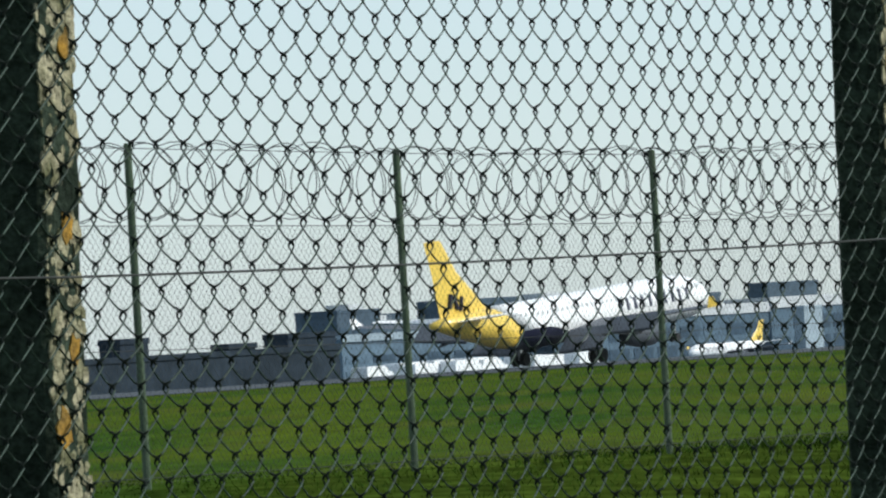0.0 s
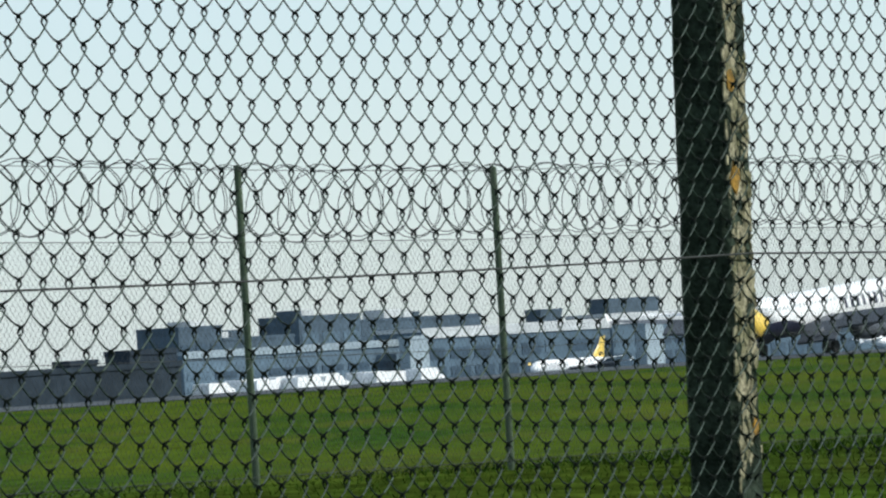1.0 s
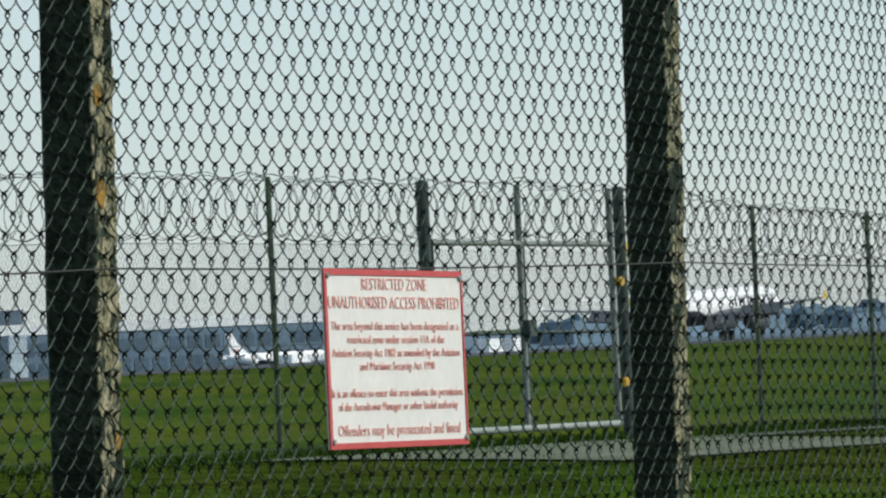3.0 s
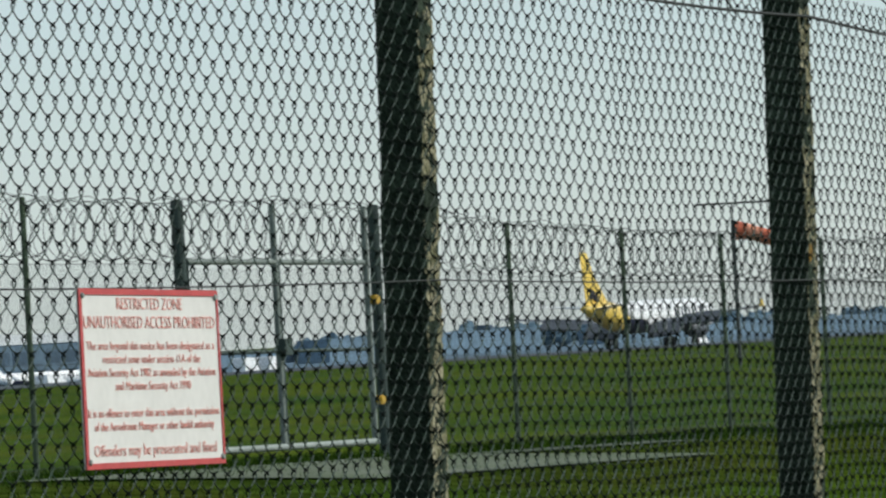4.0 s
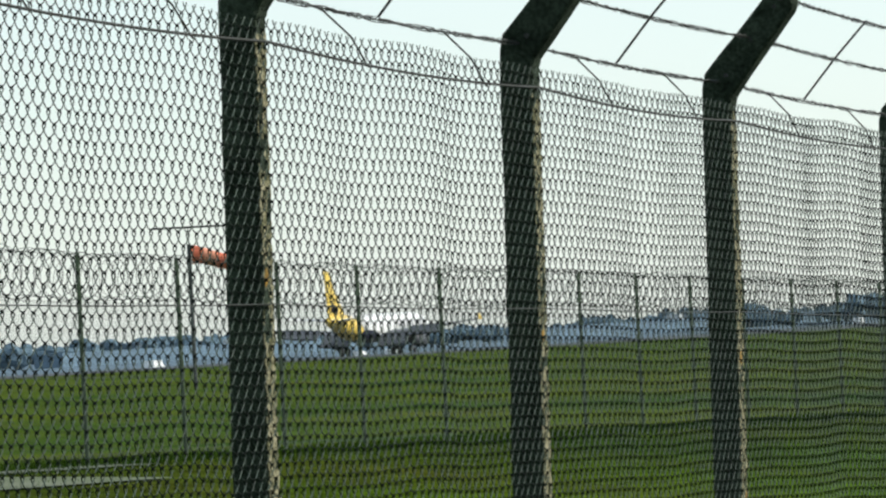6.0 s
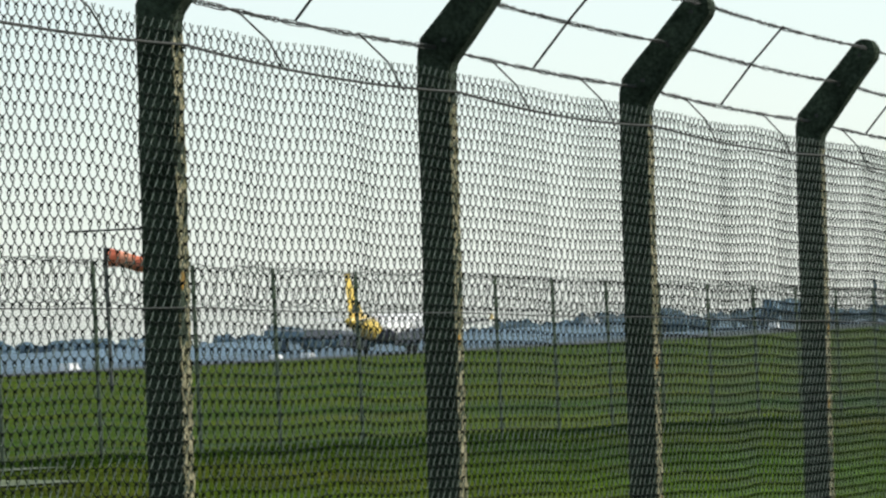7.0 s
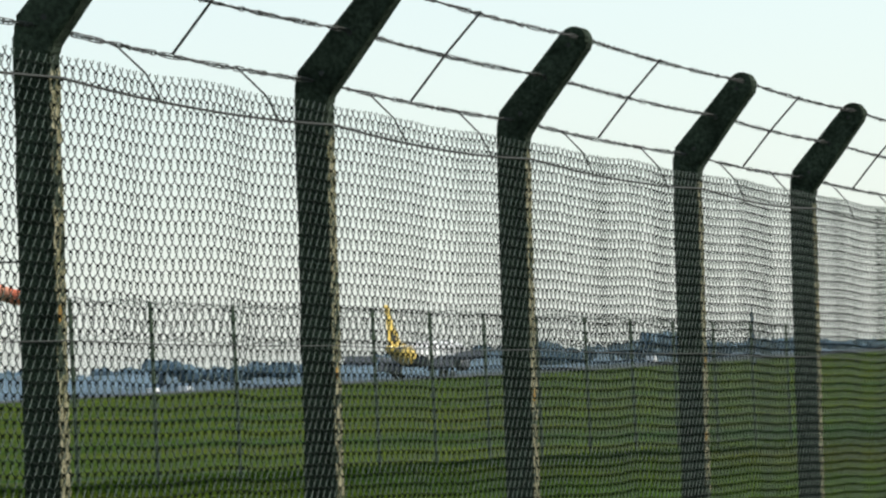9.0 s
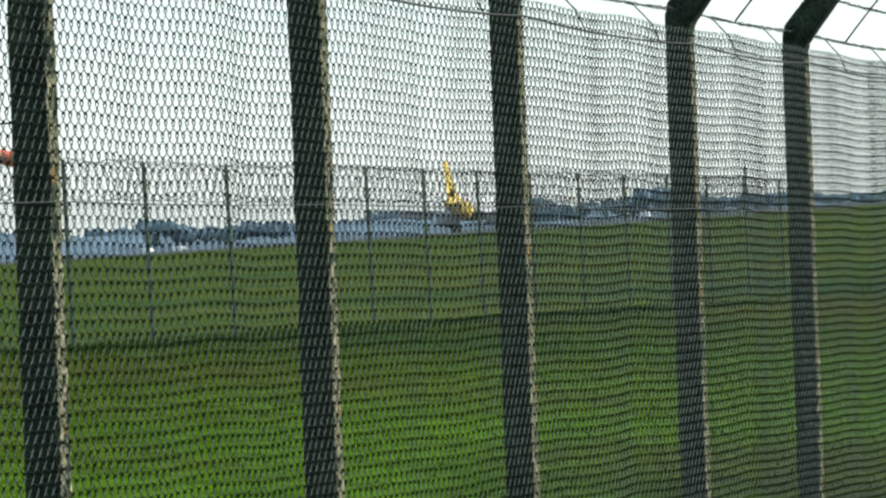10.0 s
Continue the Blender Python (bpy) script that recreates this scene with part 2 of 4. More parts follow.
def tubes(lines, radius, sides=4):
    """Tubes along many polylines of equal length: lines is an array (n, k, 3). Returns vertices and faces."""
    lines = np.asarray(lines, float)
    n, k, _ = lines.shape
    d = np.gradient(lines, axis=1)
    d /= np.linalg.norm(d, axis=2, keepdims=True) + 1e-12
    ref = np.where(np.abs(d[..., 1:2]) < 0.9, np.array([0, 1.0, 0]), np.array([1.0, 0, 0]))
    a = np.cross(d, ref)
    a /= np.linalg.norm(a, axis=2, keepdims=True)
    b = np.cross(d, a)
    ang = np.arange(sides) * 2 * np.pi / sides
    ring = (a[:, :, None] * np.cos(ang)[None, None, :, None] + b[:, :, None] * np.sin(ang)[None, None, :, None]) * np.broadcast_to(np.asarray(radius, float), (n, k))[:, :, None, None]
    verts = (lines[:, :, None] + ring).reshape(-1, 3)
    i = np.arange(n)[:, None, None] * k * sides + np.arange(k - 1)[None, :, None] * sides
    j, j2 = np.arange(sides)[None, None, :], (np.arange(sides)[None, None, :] + 1) % sides
    faces = np.stack([i + j, i + j2, i + sides + j2, i + sides + j], axis=-1).reshape(-1, 4)
    return verts, faces


def rod(name, points, radius, mat, parent=None, sides=8, label=""):
    v, f = tubes([points], radius, sides)
    ob = quick_mesh(name, v, f, mat)
    if parent:
        ob.parent = parent
    return tagged(ob, label)


def box(bm, x0, x1, y0, y1, z0, z1, bevel=0.0, m=None):
    made = bmesh.ops.create_cube(bm, size=1.0, matrix=Matrix.Translation(((x0 + x1) / 2, (y0 + y1) / 2, (z0 + z1) / 2)) @
                                 Matrix.Diagonal((x1 - x0, y1 - y0, z1 - z0, 1)))["verts"]
    if bevel:
        es = list({e for v in made for e in v.link_edges})
        made = list({v for f in bmesh.ops.bevel(bm, geom=es, offset=bevel, segments=2, affect="EDGES")["faces"] for v in f.verts} | {v for v in made if v.is_valid})
    if m is not None:
        bmesh.ops.transform(bm, matrix=m, verts=[v for v in made if v.is_valid])
    return bm


def boxed(name, dims, mat, parent=None, bevel=0.0, label="", m=None):
    return part(name, box(bmesh.new(), *dims, bevel=bevel, m=m), mat, parent, label)


def loft(bm, rings, caps=True):
    """A skin through rings of equal numbers of points."""
    vs = [[bm.verts.new(p) for p in r] for r in rings]
    n = len(vs[0])
    for a, b in zip(vs, vs[1:]):
        for i in range(n):
            bm.faces.new((a[i], a[(i + 1) % n], b[(i + 1) % n], b[i]))
    if caps:
        bm.faces.new(vs[0][::-1])
        bm.faces.new(vs[-1])
    return bm


def empty(name, m=None):
    ob = new(name)
    ob.empty_display_size = 0.3
    if m is not None:
        ob.matrix_world = m
    return ob


def fence_pose(u, d, z):
    """A frame on a fence: x along it, y away from the camera, z up."""
    p = FE * u + FM * d
    return Matrix.Translation((p.x, p.y, z)) @ pose(0, 0, 0, 0, 0, 90 - FENCE_H)


def run_pose(s, d, z, turn=0.0):
    """A frame on the airfield: x down the runway."""
    p = RE * s + RM * d
    return Matrix.Translation((p.x, p.y, z)) @ pose(0, 0, 0, 0, 0, 90 - RUN_H + turn)


def run_z(s, d):
    p = RE * s + RM * d
    return float(ground_z(p.x, p.y))


# ---- ground ----
def sheet(name, mat, us, vs, e, m, lift=0.0):
    """A strip of ground over a grid of u and v along two axes."""
    U, V = np.meshgrid(us, vs, indexing="ij")
    X, Y = U * e.x + V * m.x, U * e.y + V * m.y
    Z = ground_z(X, Y) + lift
    nu, nv = U.shape
    i = np.arange(nu - 1)[:, None] * nv + np.arange(nv - 1)[None, :]
    faces = np.stack([i, i + nv, i + nv + 1, i + 1], -1).reshape(-1, 4)
    return quick_mesh(name, np.stack([X, Y, Z], -1).reshape(-1, 3), faces, mat)


def spread(*stretches):
    return np.concatenate([np.linspace(a, b, n, endpoint=False) for a, b, n in stretches] + [[stretches[-1][1]]])


def build_ground():
    us = spread((-3500, -400, 14), (-400, -40, 14), (-40, 160, 100), (160, 600, 44), (600, 1500, 40), (1500, 4500, 24))
    vs = spread((-1500, -60, 10), (-60, 0, 12), (0, 60, 60), (60, 300, 40), (300, 1200, 36), (1200, 4500, 20))
    tagged(sheet("ground", M_GRASS, us, vs, FE, FM), "mown green airfield grass with yellow and dark patches", "grass", kind="structure")
    run = spread((-300, 1600, 120))
    tagged(sheet("runway", M_ASPHALT, run, spread((RUN_D - 30, RUN_D + 22, 8)), RE, RM, 0.05), "grey asphalt runway crossing the airfield", "runway", kind="structure")
    # runs on past the terminal so the far fields look haze-blue too
    tagged(sheet("apron", M_APRON, spread((-300, 2800, 200)), spread((RUN_D + 45, 470, 16), (470, 1300, 30)), RE, RM, 0.30), "pale concrete apron before the terminal, tinted with haze", "apron", kind="structure")
    tagged(sheet("track", M_TRACK, spread((50, 59.5, 30)), spread((FAR_D - 4.6, FAR_D - 0.9, 8)), FE, FM, 0.02), "worn gravel patch before the fence gate", "track", kind="structure")
    tagged(sheet("path", M_PATH, spread((59.8, 67, 30)), spread((FAR_D - 2.0, FAR_D - 1.3, 4)), FE, FM, 0.02), "narrow worn path along the fence", "path", kind="structure")


def build_blades():
    """Tufts of grass between and just past the fences."""
    rng = np.random.default_rng(5)
    n = 90000
    u, v = rng.uniform(12, 85, n), NEAR_D - 1.0 + rng.power(0.7, n) * 26
    x, y = u * FE.x + v * FM.x, u * FE.y + v * FM.y
    z = ground_z(x, y)
    h, w, a = rng.uniform(0.02, 0.07, n), rng.uniform(0.004, 0.009, n), rng.uniform(0, 6.28, n)
    lean = rng.normal(0, 0.04, (n, 2))
    base = np.stack([x, y, z - 0.01], -1)
    side = np.stack([np.cos(a) * w, np.sin(a) * w, np.zeros(n)], -1)
    top = base + np.stack([lean[:, 0], lean[:, 1], h], -1)
    verts = np.stack([base - side, base + side, top], 1).reshape(-1, 3)
    ob = quick_mesh("grass_blades", verts, np.arange(3 * n).reshape(-1, 3), M_BLADE)
    tagged(ob, "short tufts of green grass between the fences", "grass", kind="stuff")
    n = 26000
    u, v = 44 + 76 * rng.power(1.3, n), FAR_D + rng.normal(0, 1.3, n)
    x, y = u * FE.x + v * FM.x, u * FE.y + v * FM.y
    z = ground_z(x, y)
    h, w, a = rng.uniform(0.03, 0.13, n), rng.uniform(0.006, 0.012, n), rng.uniform(0, 6.28, n)
    base = np.stack([x, y, z - 0.01], -1)
    side = np.stack([np.cos(a) * w, np.sin(a) * w, np.zeros(n)], -1)
    top = base + np.stack([rng.normal(0, 0.06, n), rng.normal(0, 0.06, n), h], -1)
    ob = quick_mesh("unmown_grass", np.stack([base - side, base + side, top], 1).reshape(-1, 3), np.arange(3 * n).reshape(-1, 3), M_TALL)
    tagged(ob, "darker unmown grass along the security fence", "grass", kind="stuff")


# ---- chain link fence with cranked concrete posts ----
POST_AZ = (3.715, 9.155, 12.77, 15.38, 17.255, 18.89, 19.975)
POST_W = 0.103
LEAN = 1.3
CELL_W, CELL_H = 0.0705, 0.0710
NODE_U, NODE_Z = 9.5469, 1.7873
BEND = 2.41
near_u = [7.29] + [along(a, NEAR_D + POST_W) + POST_W / 2 for a in POST_AZ]
near_u = [near_u[0] - 2.8] + near_u + [near_u[-1] + 2.8 * k for k in (1, 2, 3)]


SPOTS = {1: (1.82, 1.557, 1.38, 1.27), 2: (1.865, 1.69, 1.235)}  # heights of orange lichen on two posts


def near_z(u):
    return -0.0207 * (u - 18.4)


def near_frame():
    """Along the fence, falling with the ground and leaning a little towards the camera about eye height."""
    e = Vector((FE.x, FE.y, -0.0207))
    m = Vector((FM.x, FM.y, 0))
    up = Vector((-FM.x * math.tan(radians(LEAN)), -FM.y * math.tan(radians(LEAN)), 1))
    o = FM * (NEAR_D + 1.6 * math.tan(radians(LEAN)))
    return Matrix(((e.x, m.x, up.x, o.x), (e.y, m.y, up.y, o.y), (e.z, m.z, up.z, 0.0207 * 18.4), (0, 0, 0, 1)))


NEAR = near_frame()


def near_points(pts):
    """From fence coordinates (along, behind, up from its base) to the world."""
    pts = np.asarray(pts, float)
    m = np.array(NEAR)
    return pts @ m[:3, :3].T + m[:3, 3]


def post_profile():
    """Side view of a post: upright, then cranked towards the camera; pairs of front and back edge."""
    w, out = POST_W, []
    reach, rise = 0.238, 0.33
    out.append(((0.006, -0.6), (0.006 + w, -0.6)))
    out.append(((0.006, 1.2), (0.006 + w, 1.2)))
    out.append(((0.006, BEND - 0.03), (0.006 + w, BEND + 0.025)))
    out.append(((-0.006, BEND + 0.005), (w - 0.006, BEND + 0.085)))
    for turn in (0, 25, 48, 66, 80, 88):  # the rounded end of the arm
        c, q = math.cos(radians(turn)) * 0.053, math.sin(radians(turn)) * 0.053
        y, z = -reach + 0.056 - 0.585 * q, BEND + rise - 0.006 + 0.811 * q
        out.append(((y - 0.832 * c, z - 0.555 * c), (y + 0.832 * c, z + 0.555 * c)))
    return out


def concrete_post(u, seed, fence):
    rng = random.Random(seed)
    bm, h, c = bmesh.new(), POST_W / 2, 0.010
    rings, prof = [], post_profile()
    fine = []
    for (a, b), (a2, b2) in zip(prof, prof[1:]):
        k = 14 if abs(b2[1] - b[1]) > 0.8 else 1 if abs(b2[1] - b[1]) < 0.05 else 4
        fine += [((a[0] + (a2[0] - a[0]) * i / k, a[1] + (a2[1] - a[1]) * i / k), (b[0] + (b2[0] - b[0]) * i / k, b[1] + (b2[1] - b[1]) * i / k)) for i in range(k)]
    fine.append(prof[-1])
    for f, b in fine:
        f, b = Vector(f), Vector(b)
        d = (b - f).normalized()
        ring = []
        for x, q in ((-h, c), (-h + c, 0), (h - c, 0), (h, c), (h, -c), (h - c, 0), (-h + c, 0), (-h, -c)):
            back = len(ring) >= 4
            p = (b if back else f) + d * q
            ring.append((u + x + rng.gauss(0, 0.0012), p.x + rng.gauss(0, 0.0012), p.y))
        rings.append([Vector(p) for p in near_points(ring)])
    loft(bm, rings)
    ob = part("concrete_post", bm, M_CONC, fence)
    # bolt holes on the side of the arm
    for q in (0.12, 0.52, 0.9):
        x, z = 0.045 - q * 0.235, BEND + 0.04 + q * 0.30
        bl = bmesh.new()
        disc = [(x + 0.008 * math.cos(a), z + 0.008 * math.sin(a)) for a in [k * math.pi / 5 for k in range(10)]]
        loft(bl, [[Vector(p) for p in near_points([(u - h + d, a, b) for a, b in disc])] for d in (0.004, -0.0025)])
        part("bolt_head", bl, M_DARKWIRE, ob)
    # pale crust paints sunlight over most of the front face; a few orange spots
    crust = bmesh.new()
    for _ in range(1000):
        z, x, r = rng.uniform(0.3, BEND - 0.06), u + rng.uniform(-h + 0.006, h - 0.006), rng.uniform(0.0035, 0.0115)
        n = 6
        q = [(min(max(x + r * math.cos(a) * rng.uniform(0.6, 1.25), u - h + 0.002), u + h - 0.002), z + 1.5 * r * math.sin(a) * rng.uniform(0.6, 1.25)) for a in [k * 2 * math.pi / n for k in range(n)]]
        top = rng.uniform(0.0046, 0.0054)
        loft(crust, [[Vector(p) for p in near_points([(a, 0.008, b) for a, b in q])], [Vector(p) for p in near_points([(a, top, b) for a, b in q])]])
    tagged(part("lit_lichen_crust", crust, M_LIT_LICHEN, ob, "pale sandy lichen crust painted as sunlit"), kind="stuff")
    for z in SPOTS.get(seed - 100, (rng.uniform(0.6, 1.4), rng.uniform(1.4, BEND - 0.1))):
        x, r = u + rng.uniform(-h * 0.5, h * 0.5), rng.uniform(0.011, 0.021)
        bl = bmesh.new()
        pts = [(x + r * math.cos(a) * rng.uniform(0.6, 1.2), 0.0035, z + 1.5 * r * math.sin(a) * rng.uniform(0.6, 1.2)) for a in np.linspace(0, 6.28, 11)[:-1]]
        back = [(p[0] * 1.0, 0.008, p[2]) for p in pts]
        loft(bl, [[Vector(q) for q in near_points(back)], [Vector(q) for q in near_points(pts)]])
        part("lichen_patch", bl, M_RUST, ob, "orange lichen patch")
    return ob


def chain_link(name, u0, u1, z0, z1, put, mat, radius, sides, cw, ch, steps=(), shift=0.0):
    """Interlocked zigzag wires from u0 to u1; put carries fence coordinates into the world. steps: where each half
    cell's wire bends on its way from joint to joint; without them the wires run straight."""
    node = NODE_U + shift
    j0, k0 = round((u0 - node) / (cw / 2)), round((z0 - NODE_Z) / (ch / 2))
    n, k = round((u1 - node) / (cw / 2)) - j0, int((z1 - z0) / (ch / 2))
    u0, z0 = node + j0 * cw / 2, NODE_Z + k0 * ch / 2
    j, i = np.arange(n)[:, None], np.arange(k + 1)[None, :]
    right = (i + j + j0 + k0) % 2
    rng = np.random.default_rng(int(u0 * 10))
    sway = np.cumsum(rng.normal(0, 0.0006, (n, 1)), 0)
    sway -= np.linspace(0, 1, n)[:, None] * sway[-1]
    x = u0 + (j + right) * cw / 2 + (right * 2 - 1) * 0.0029 + rng.normal(0, 0.0012, (n, k + 1))
    z = z0 + i * ch / 2 + sway + np.zeros((n, 1)) + rng.normal(0, 0.0008, (n, k + 1))
    slip = rng.normal(0, 0.0026, n + 3)  # columns of joints that have slid together or apart
    x = x + np.interp(x, u0 + np.arange(-1, n + 2) * cw / 2, slip)
    if not steps:
        v, f = tubes(np.stack([x, np.zeros_like(x), z], -1), radius, sides)
        return quick_mesh(name, put(v), f, mat)
    t = (x - x.min()) / (x.max() - x.min())
    slack = np.sin(np.pi * t) * (0.0045 * np.sin(x * 5.1 + z * 0.9 + u0) + 0.0016 * np.sin(x * 11.3 - z * 1.7))
    z = z + np.sin(np.pi * t) * 0.006 * np.sin(x * 4.3 + u0)
    q = np.array((0.0, *steps))
    bend = 1 - (1 - q) ** 1.45  # the wires meet aslant and part upright
    side = np.where(right[:, :-1] == 1, 0.0048, -0.0048)[:, :, None] * np.where(q > 0, 1.0, 0.0)
    px = x[:, :-1, None] + (x[:, 1:] - x[:, :-1])[:, :, None] * bend
    pz = z[:, :-1, None] + (z[:, 1:] - z[:, :-1])[:, :, None] * q
    py = slack[:, :-1, None] + (slack[:, 1:] - slack[:, :-1])[:, :, None] * q + side
    lines = np.stack([px, py, pz], -1).reshape(n, -1, 3)
    # wires thicken where they hook into one another, overlap shade painted dark
    m = len(q)
    v, f = tubes(lines, np.tile(np.where(q > 0, radius, radius * 1.75), k)[None, :], sides)
    ob = quick_mesh(name, put(v), f, mat)
    ob.data.materials.append(M_JOINT)
    seg = np.arange(lines.shape[1] - 1) % m
    ob.data.polygons.foreach_set("material_index", np.tile(np.repeat(((seg == 0) | (seg == m - 1)).astype(np.int32), sides), n))
    return ob


def barbed(name, u0, u1, d, z, fence, sag=0.0):
    """A twisted strand with barbs every ten centimetres."""
    k = 160
    t = np.linspace(0, 1, k)
    u = u0 + (u1 - u0) * t
    zz = z - sag * 4 * t * (1 - t)
    a = t * (u1 - u0) * 70
    r = 0.0022
    lines = [np.stack([u, d + r * np.cos(a + p), zz + r * np.sin(a + p)], -1) for p in (0, math.pi)]
    v, f = tubes(lines, 0.0021, 3)
    vs, fs = [v], [f]
    rng = np.random.default_rng(int(u0 * 7 + z * 100))
    bu = np.arange(u0 + 0.05, u1, 0.085)
    bz = z - sag * 4 * ((bu - u0) / (u1 - u0)) * (1 - (bu - u0) / (u1 - u0))
    for s in (0, 1):
        a = rng.uniform(0, 6.28, len(bu))
        q = np.stack([bu + s * 0.006, np.full(len(bu), d), bz], -1)
        w = np.stack([rng.normal(0, 0.004, len(bu)), np.cos(a) * 0.0075, np.sin(a) * 0.0075], -1)
        v2, f2 = tubes(np.stack([q - w, q + w]), 0.0018, 3)
        fs.append(f2 + sum(len(x) for x in vs))
        vs.append(v2)
    ob = quick_mesh(name, near_points(np.concatenate(vs)), np.concatenate(fs), M_DARKWIRE)
    ob.parent = fence
    return ob


def near_fence():
    fence = empty("chain_link_fence")
    tagged(fence, "weathered chain link fence on cranked concrete posts with barbed wire", "fence")
    for i, u in enumerate(near_u):
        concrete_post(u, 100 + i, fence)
    for i, (a, b) in enumerate(zip(near_u, near_u[1:])):
        m = chain_link("chain_link_panel", a, b, 0.05, BEND, near_points, M_WIRE, 0.0018 if i < 6 else 0.0020, 4, CELL_W, CELL_H, (0.16, 0.39, 0.62, 0.83) if 0 < i < 6 else (0.17, 0.83), CELL_W / 2 if i == 2 else 0.0)
        m.parent = fence
        tagged(m, "diamond mesh of galvanised wire")
        mid = [float(np.interp(q, [7.3, 9.9, 12.6, 15.4, 18.6, 26.0], [1.484, 1.55, 1.59, 1.615, 1.63, 1.66])) for q in (a, b)]
        for z, z2, sag, r in ((BEND - 0.086, BEND - 0.086, 0.022, 0.0042), (*mid, 0.006, 0.0020), (0.12, 0.12, 0.0, 0.0022)):
            t = np.linspace(0, 1, 14)
            pts = np.stack([a + (b - a) * t, np.full(14, -0.008), z + (z2 - z) * t - sag * 4 * t * (1 - t)], -1)
            rod("line_wire", near_points(pts), r, M_DARKWIRE, fence, 5)
        for d, z in ((0.045, 0.055), (-0.078, 0.205), (-0.198, 0.338)):
            barbed("barbed_strand", a, b, d, BEND + z, fence, 0.012)
        for t in (0.45,):
            x = a + (b - a) * t
            rod("wire_spacer", near_points([(x - 0.03, 0.045, BEND + 0.05), (x - 0.045, -0.085, BEND + 0.20), (x - 0.075, -0.215, BEND + 0.33)]), 0.0044, M_DARKWIRE, fence, 5)
        for t in (0.29, 0.73):
            x = a + (b - a) * t
            rod("stay_wire", near_points([(x - 0.16, 0.045, BEND + 0.05), (x, 0.0, BEND - 0.03), (x + 0.14, -0.008, BEND - 0.11)]), 0.0030, M_DARKWIRE, fence, 5)
    return fence


# ---- warning sign on the near fence ----
def sign():
    u0, u1 = along(6.24, NEAR_D - 0.02), along(7.535, NEAR_D - 0.02)
    r0 = math.hypot(u0, NEAR_D)
    top, bottom = 1.6 + r0 * math.tan(radians(0.554)), 1.6 + r0 * math.tan(radians(-1.145))
    w, h = u1 - u0, top - bottom
    holder = empty("warning_sign", fence_pose(u0, NEAR_D - 0.024, bottom) @ pose(0, 0, 0, -0.3, 1.2, 0))
    tagged(holder, "white sign with red border and lettering tied to the fence mesh", "sign")
    boxed("sign_plate", (0, w, -0.004, 0.0, 0, h), M_SIGN, holder, 0.001)
    b = 0.012
    boxed("sign_border", (0, w, -0.0065, -0.0035, h - b, h), M_RED, holder)
    boxed("sign_border", (0, w, -0.0065, -0.0035, 0, b), M_RED, holder)
    boxed("sign_border", (0, b * 1.1, -0.0065, -0.0035, b, h - b), M_RED, holder)
    boxed("sign_border", (w - b * 0.6, w, -0.0065, -0.0035, b, h - b), M_RED, holder)
    lines = [("RESTRICTED ZONE", 0.905, 0.070, 0.47), ("UNAUTHORISED ACCESS PROHIBITED", 0.80, 0.072, 0.94),
             ("The area beyond this notice has been designated as a", 0.68, 0.050, 0.92),
             ("restricted zone under section 11A of the", 0.605, 0.050, 0.70),
             ("Aviation Security Act 1982 as amended by the Aviation", 0.53, 0.050, 0.92),
             ("and Maritime Security Act 1990", 0.455, 0.050, 0.54),
             ("It is an offence to enter this area without the permission", 0.305, 0.050, 0.94),
             ("of the Aerodrome Manager or other lawful authority", 0.23, 0.050, 0.86),
             ("Offenders may be prosecuted and fined", 0.09, 0.066, 0.88)]
    for text, zf, size, span in lines:
        cu = bpy.data.curves.new("lettering", "FONT")
        cu.body, cu.size, cu.extrude, cu.resolution_u, cu.offset = text, 1.0, 0.004, 2, -0.008
        tmp = bpy.data.objects.new("lettering", cu)
        me = bpy.data.meshes.new_from_object(tmp)
        bpy.data.objects.remove(tmp)
        xs = [v.co.x for v in me.vertices]
        x0, x1 = min(xs), max(xs)
        sx, sy = span * w / (x1 - x0), size * h / 0.72
        for v in me.vertices:
            v.co = Vector(((v.co.x - (x0 + x1) / 2) * sx + w / 2, -0.0046 - (v.co.z + 0.004) * 0.15, v.co.y * sy + zf * h - 0.02 * h))
        me.materials.clear()
        me.materials.append(M_TEXT)
        ob = new("lettering", me)
        ob.parent = holder
    for x in (0.014, w - 0.014):
        for z in (0.014, h - 0.014):
            bm = bmesh.new()
            bmesh.ops.create_cone(bm, cap_ends=True, segments=10, radius1=0.007, radius2=0.005, depth=0.005, matrix=Matrix.Translation((x, -0.008, z)) @ pose(0, 0, 0, 90))
            part("bolt", bm, M_GATELOW, holder)


# ---- second fence: steel posts, razor coil, gate ----
FAR_AZ = (-2.855, -0.354, 2.03, 4.02, 5.84, 10.344, 11.406, 12.326, 13.254, 14.0, 14.769, 15.44, 16.067, 16.6, 17.101)
FAR_TOP = 2.50
far_u = [along(a, FAR_D) for a in FAR_AZ]
far_u = [far_u[0] - 3.9] + far_u + [far_u[-1] + 4.0 * k for k in range(1, 8)]


def far_z(u):
    return 0.50 - 0.0145 * (u - 44.8)


def far_points(pts):
    """Fence coordinates into the world; the fence stands a little taller round the gate."""
    pts = np.asarray(pts, float)
    u, d, z = pts[..., 0], pts[..., 1] + FAR_D, pts[..., 2]
    return np.stack([u * FE.x + d * FM.x, u * FE.y + d * FM.y, z * np.interp(u, [41, 44.8, 48.8, 56.7, 62.5, 66, 70, 76], [1.0, 1.012, 1.06, 1.08, 1.09, 1.03, 1.02, 1.0]) + far_z(u)], -1)


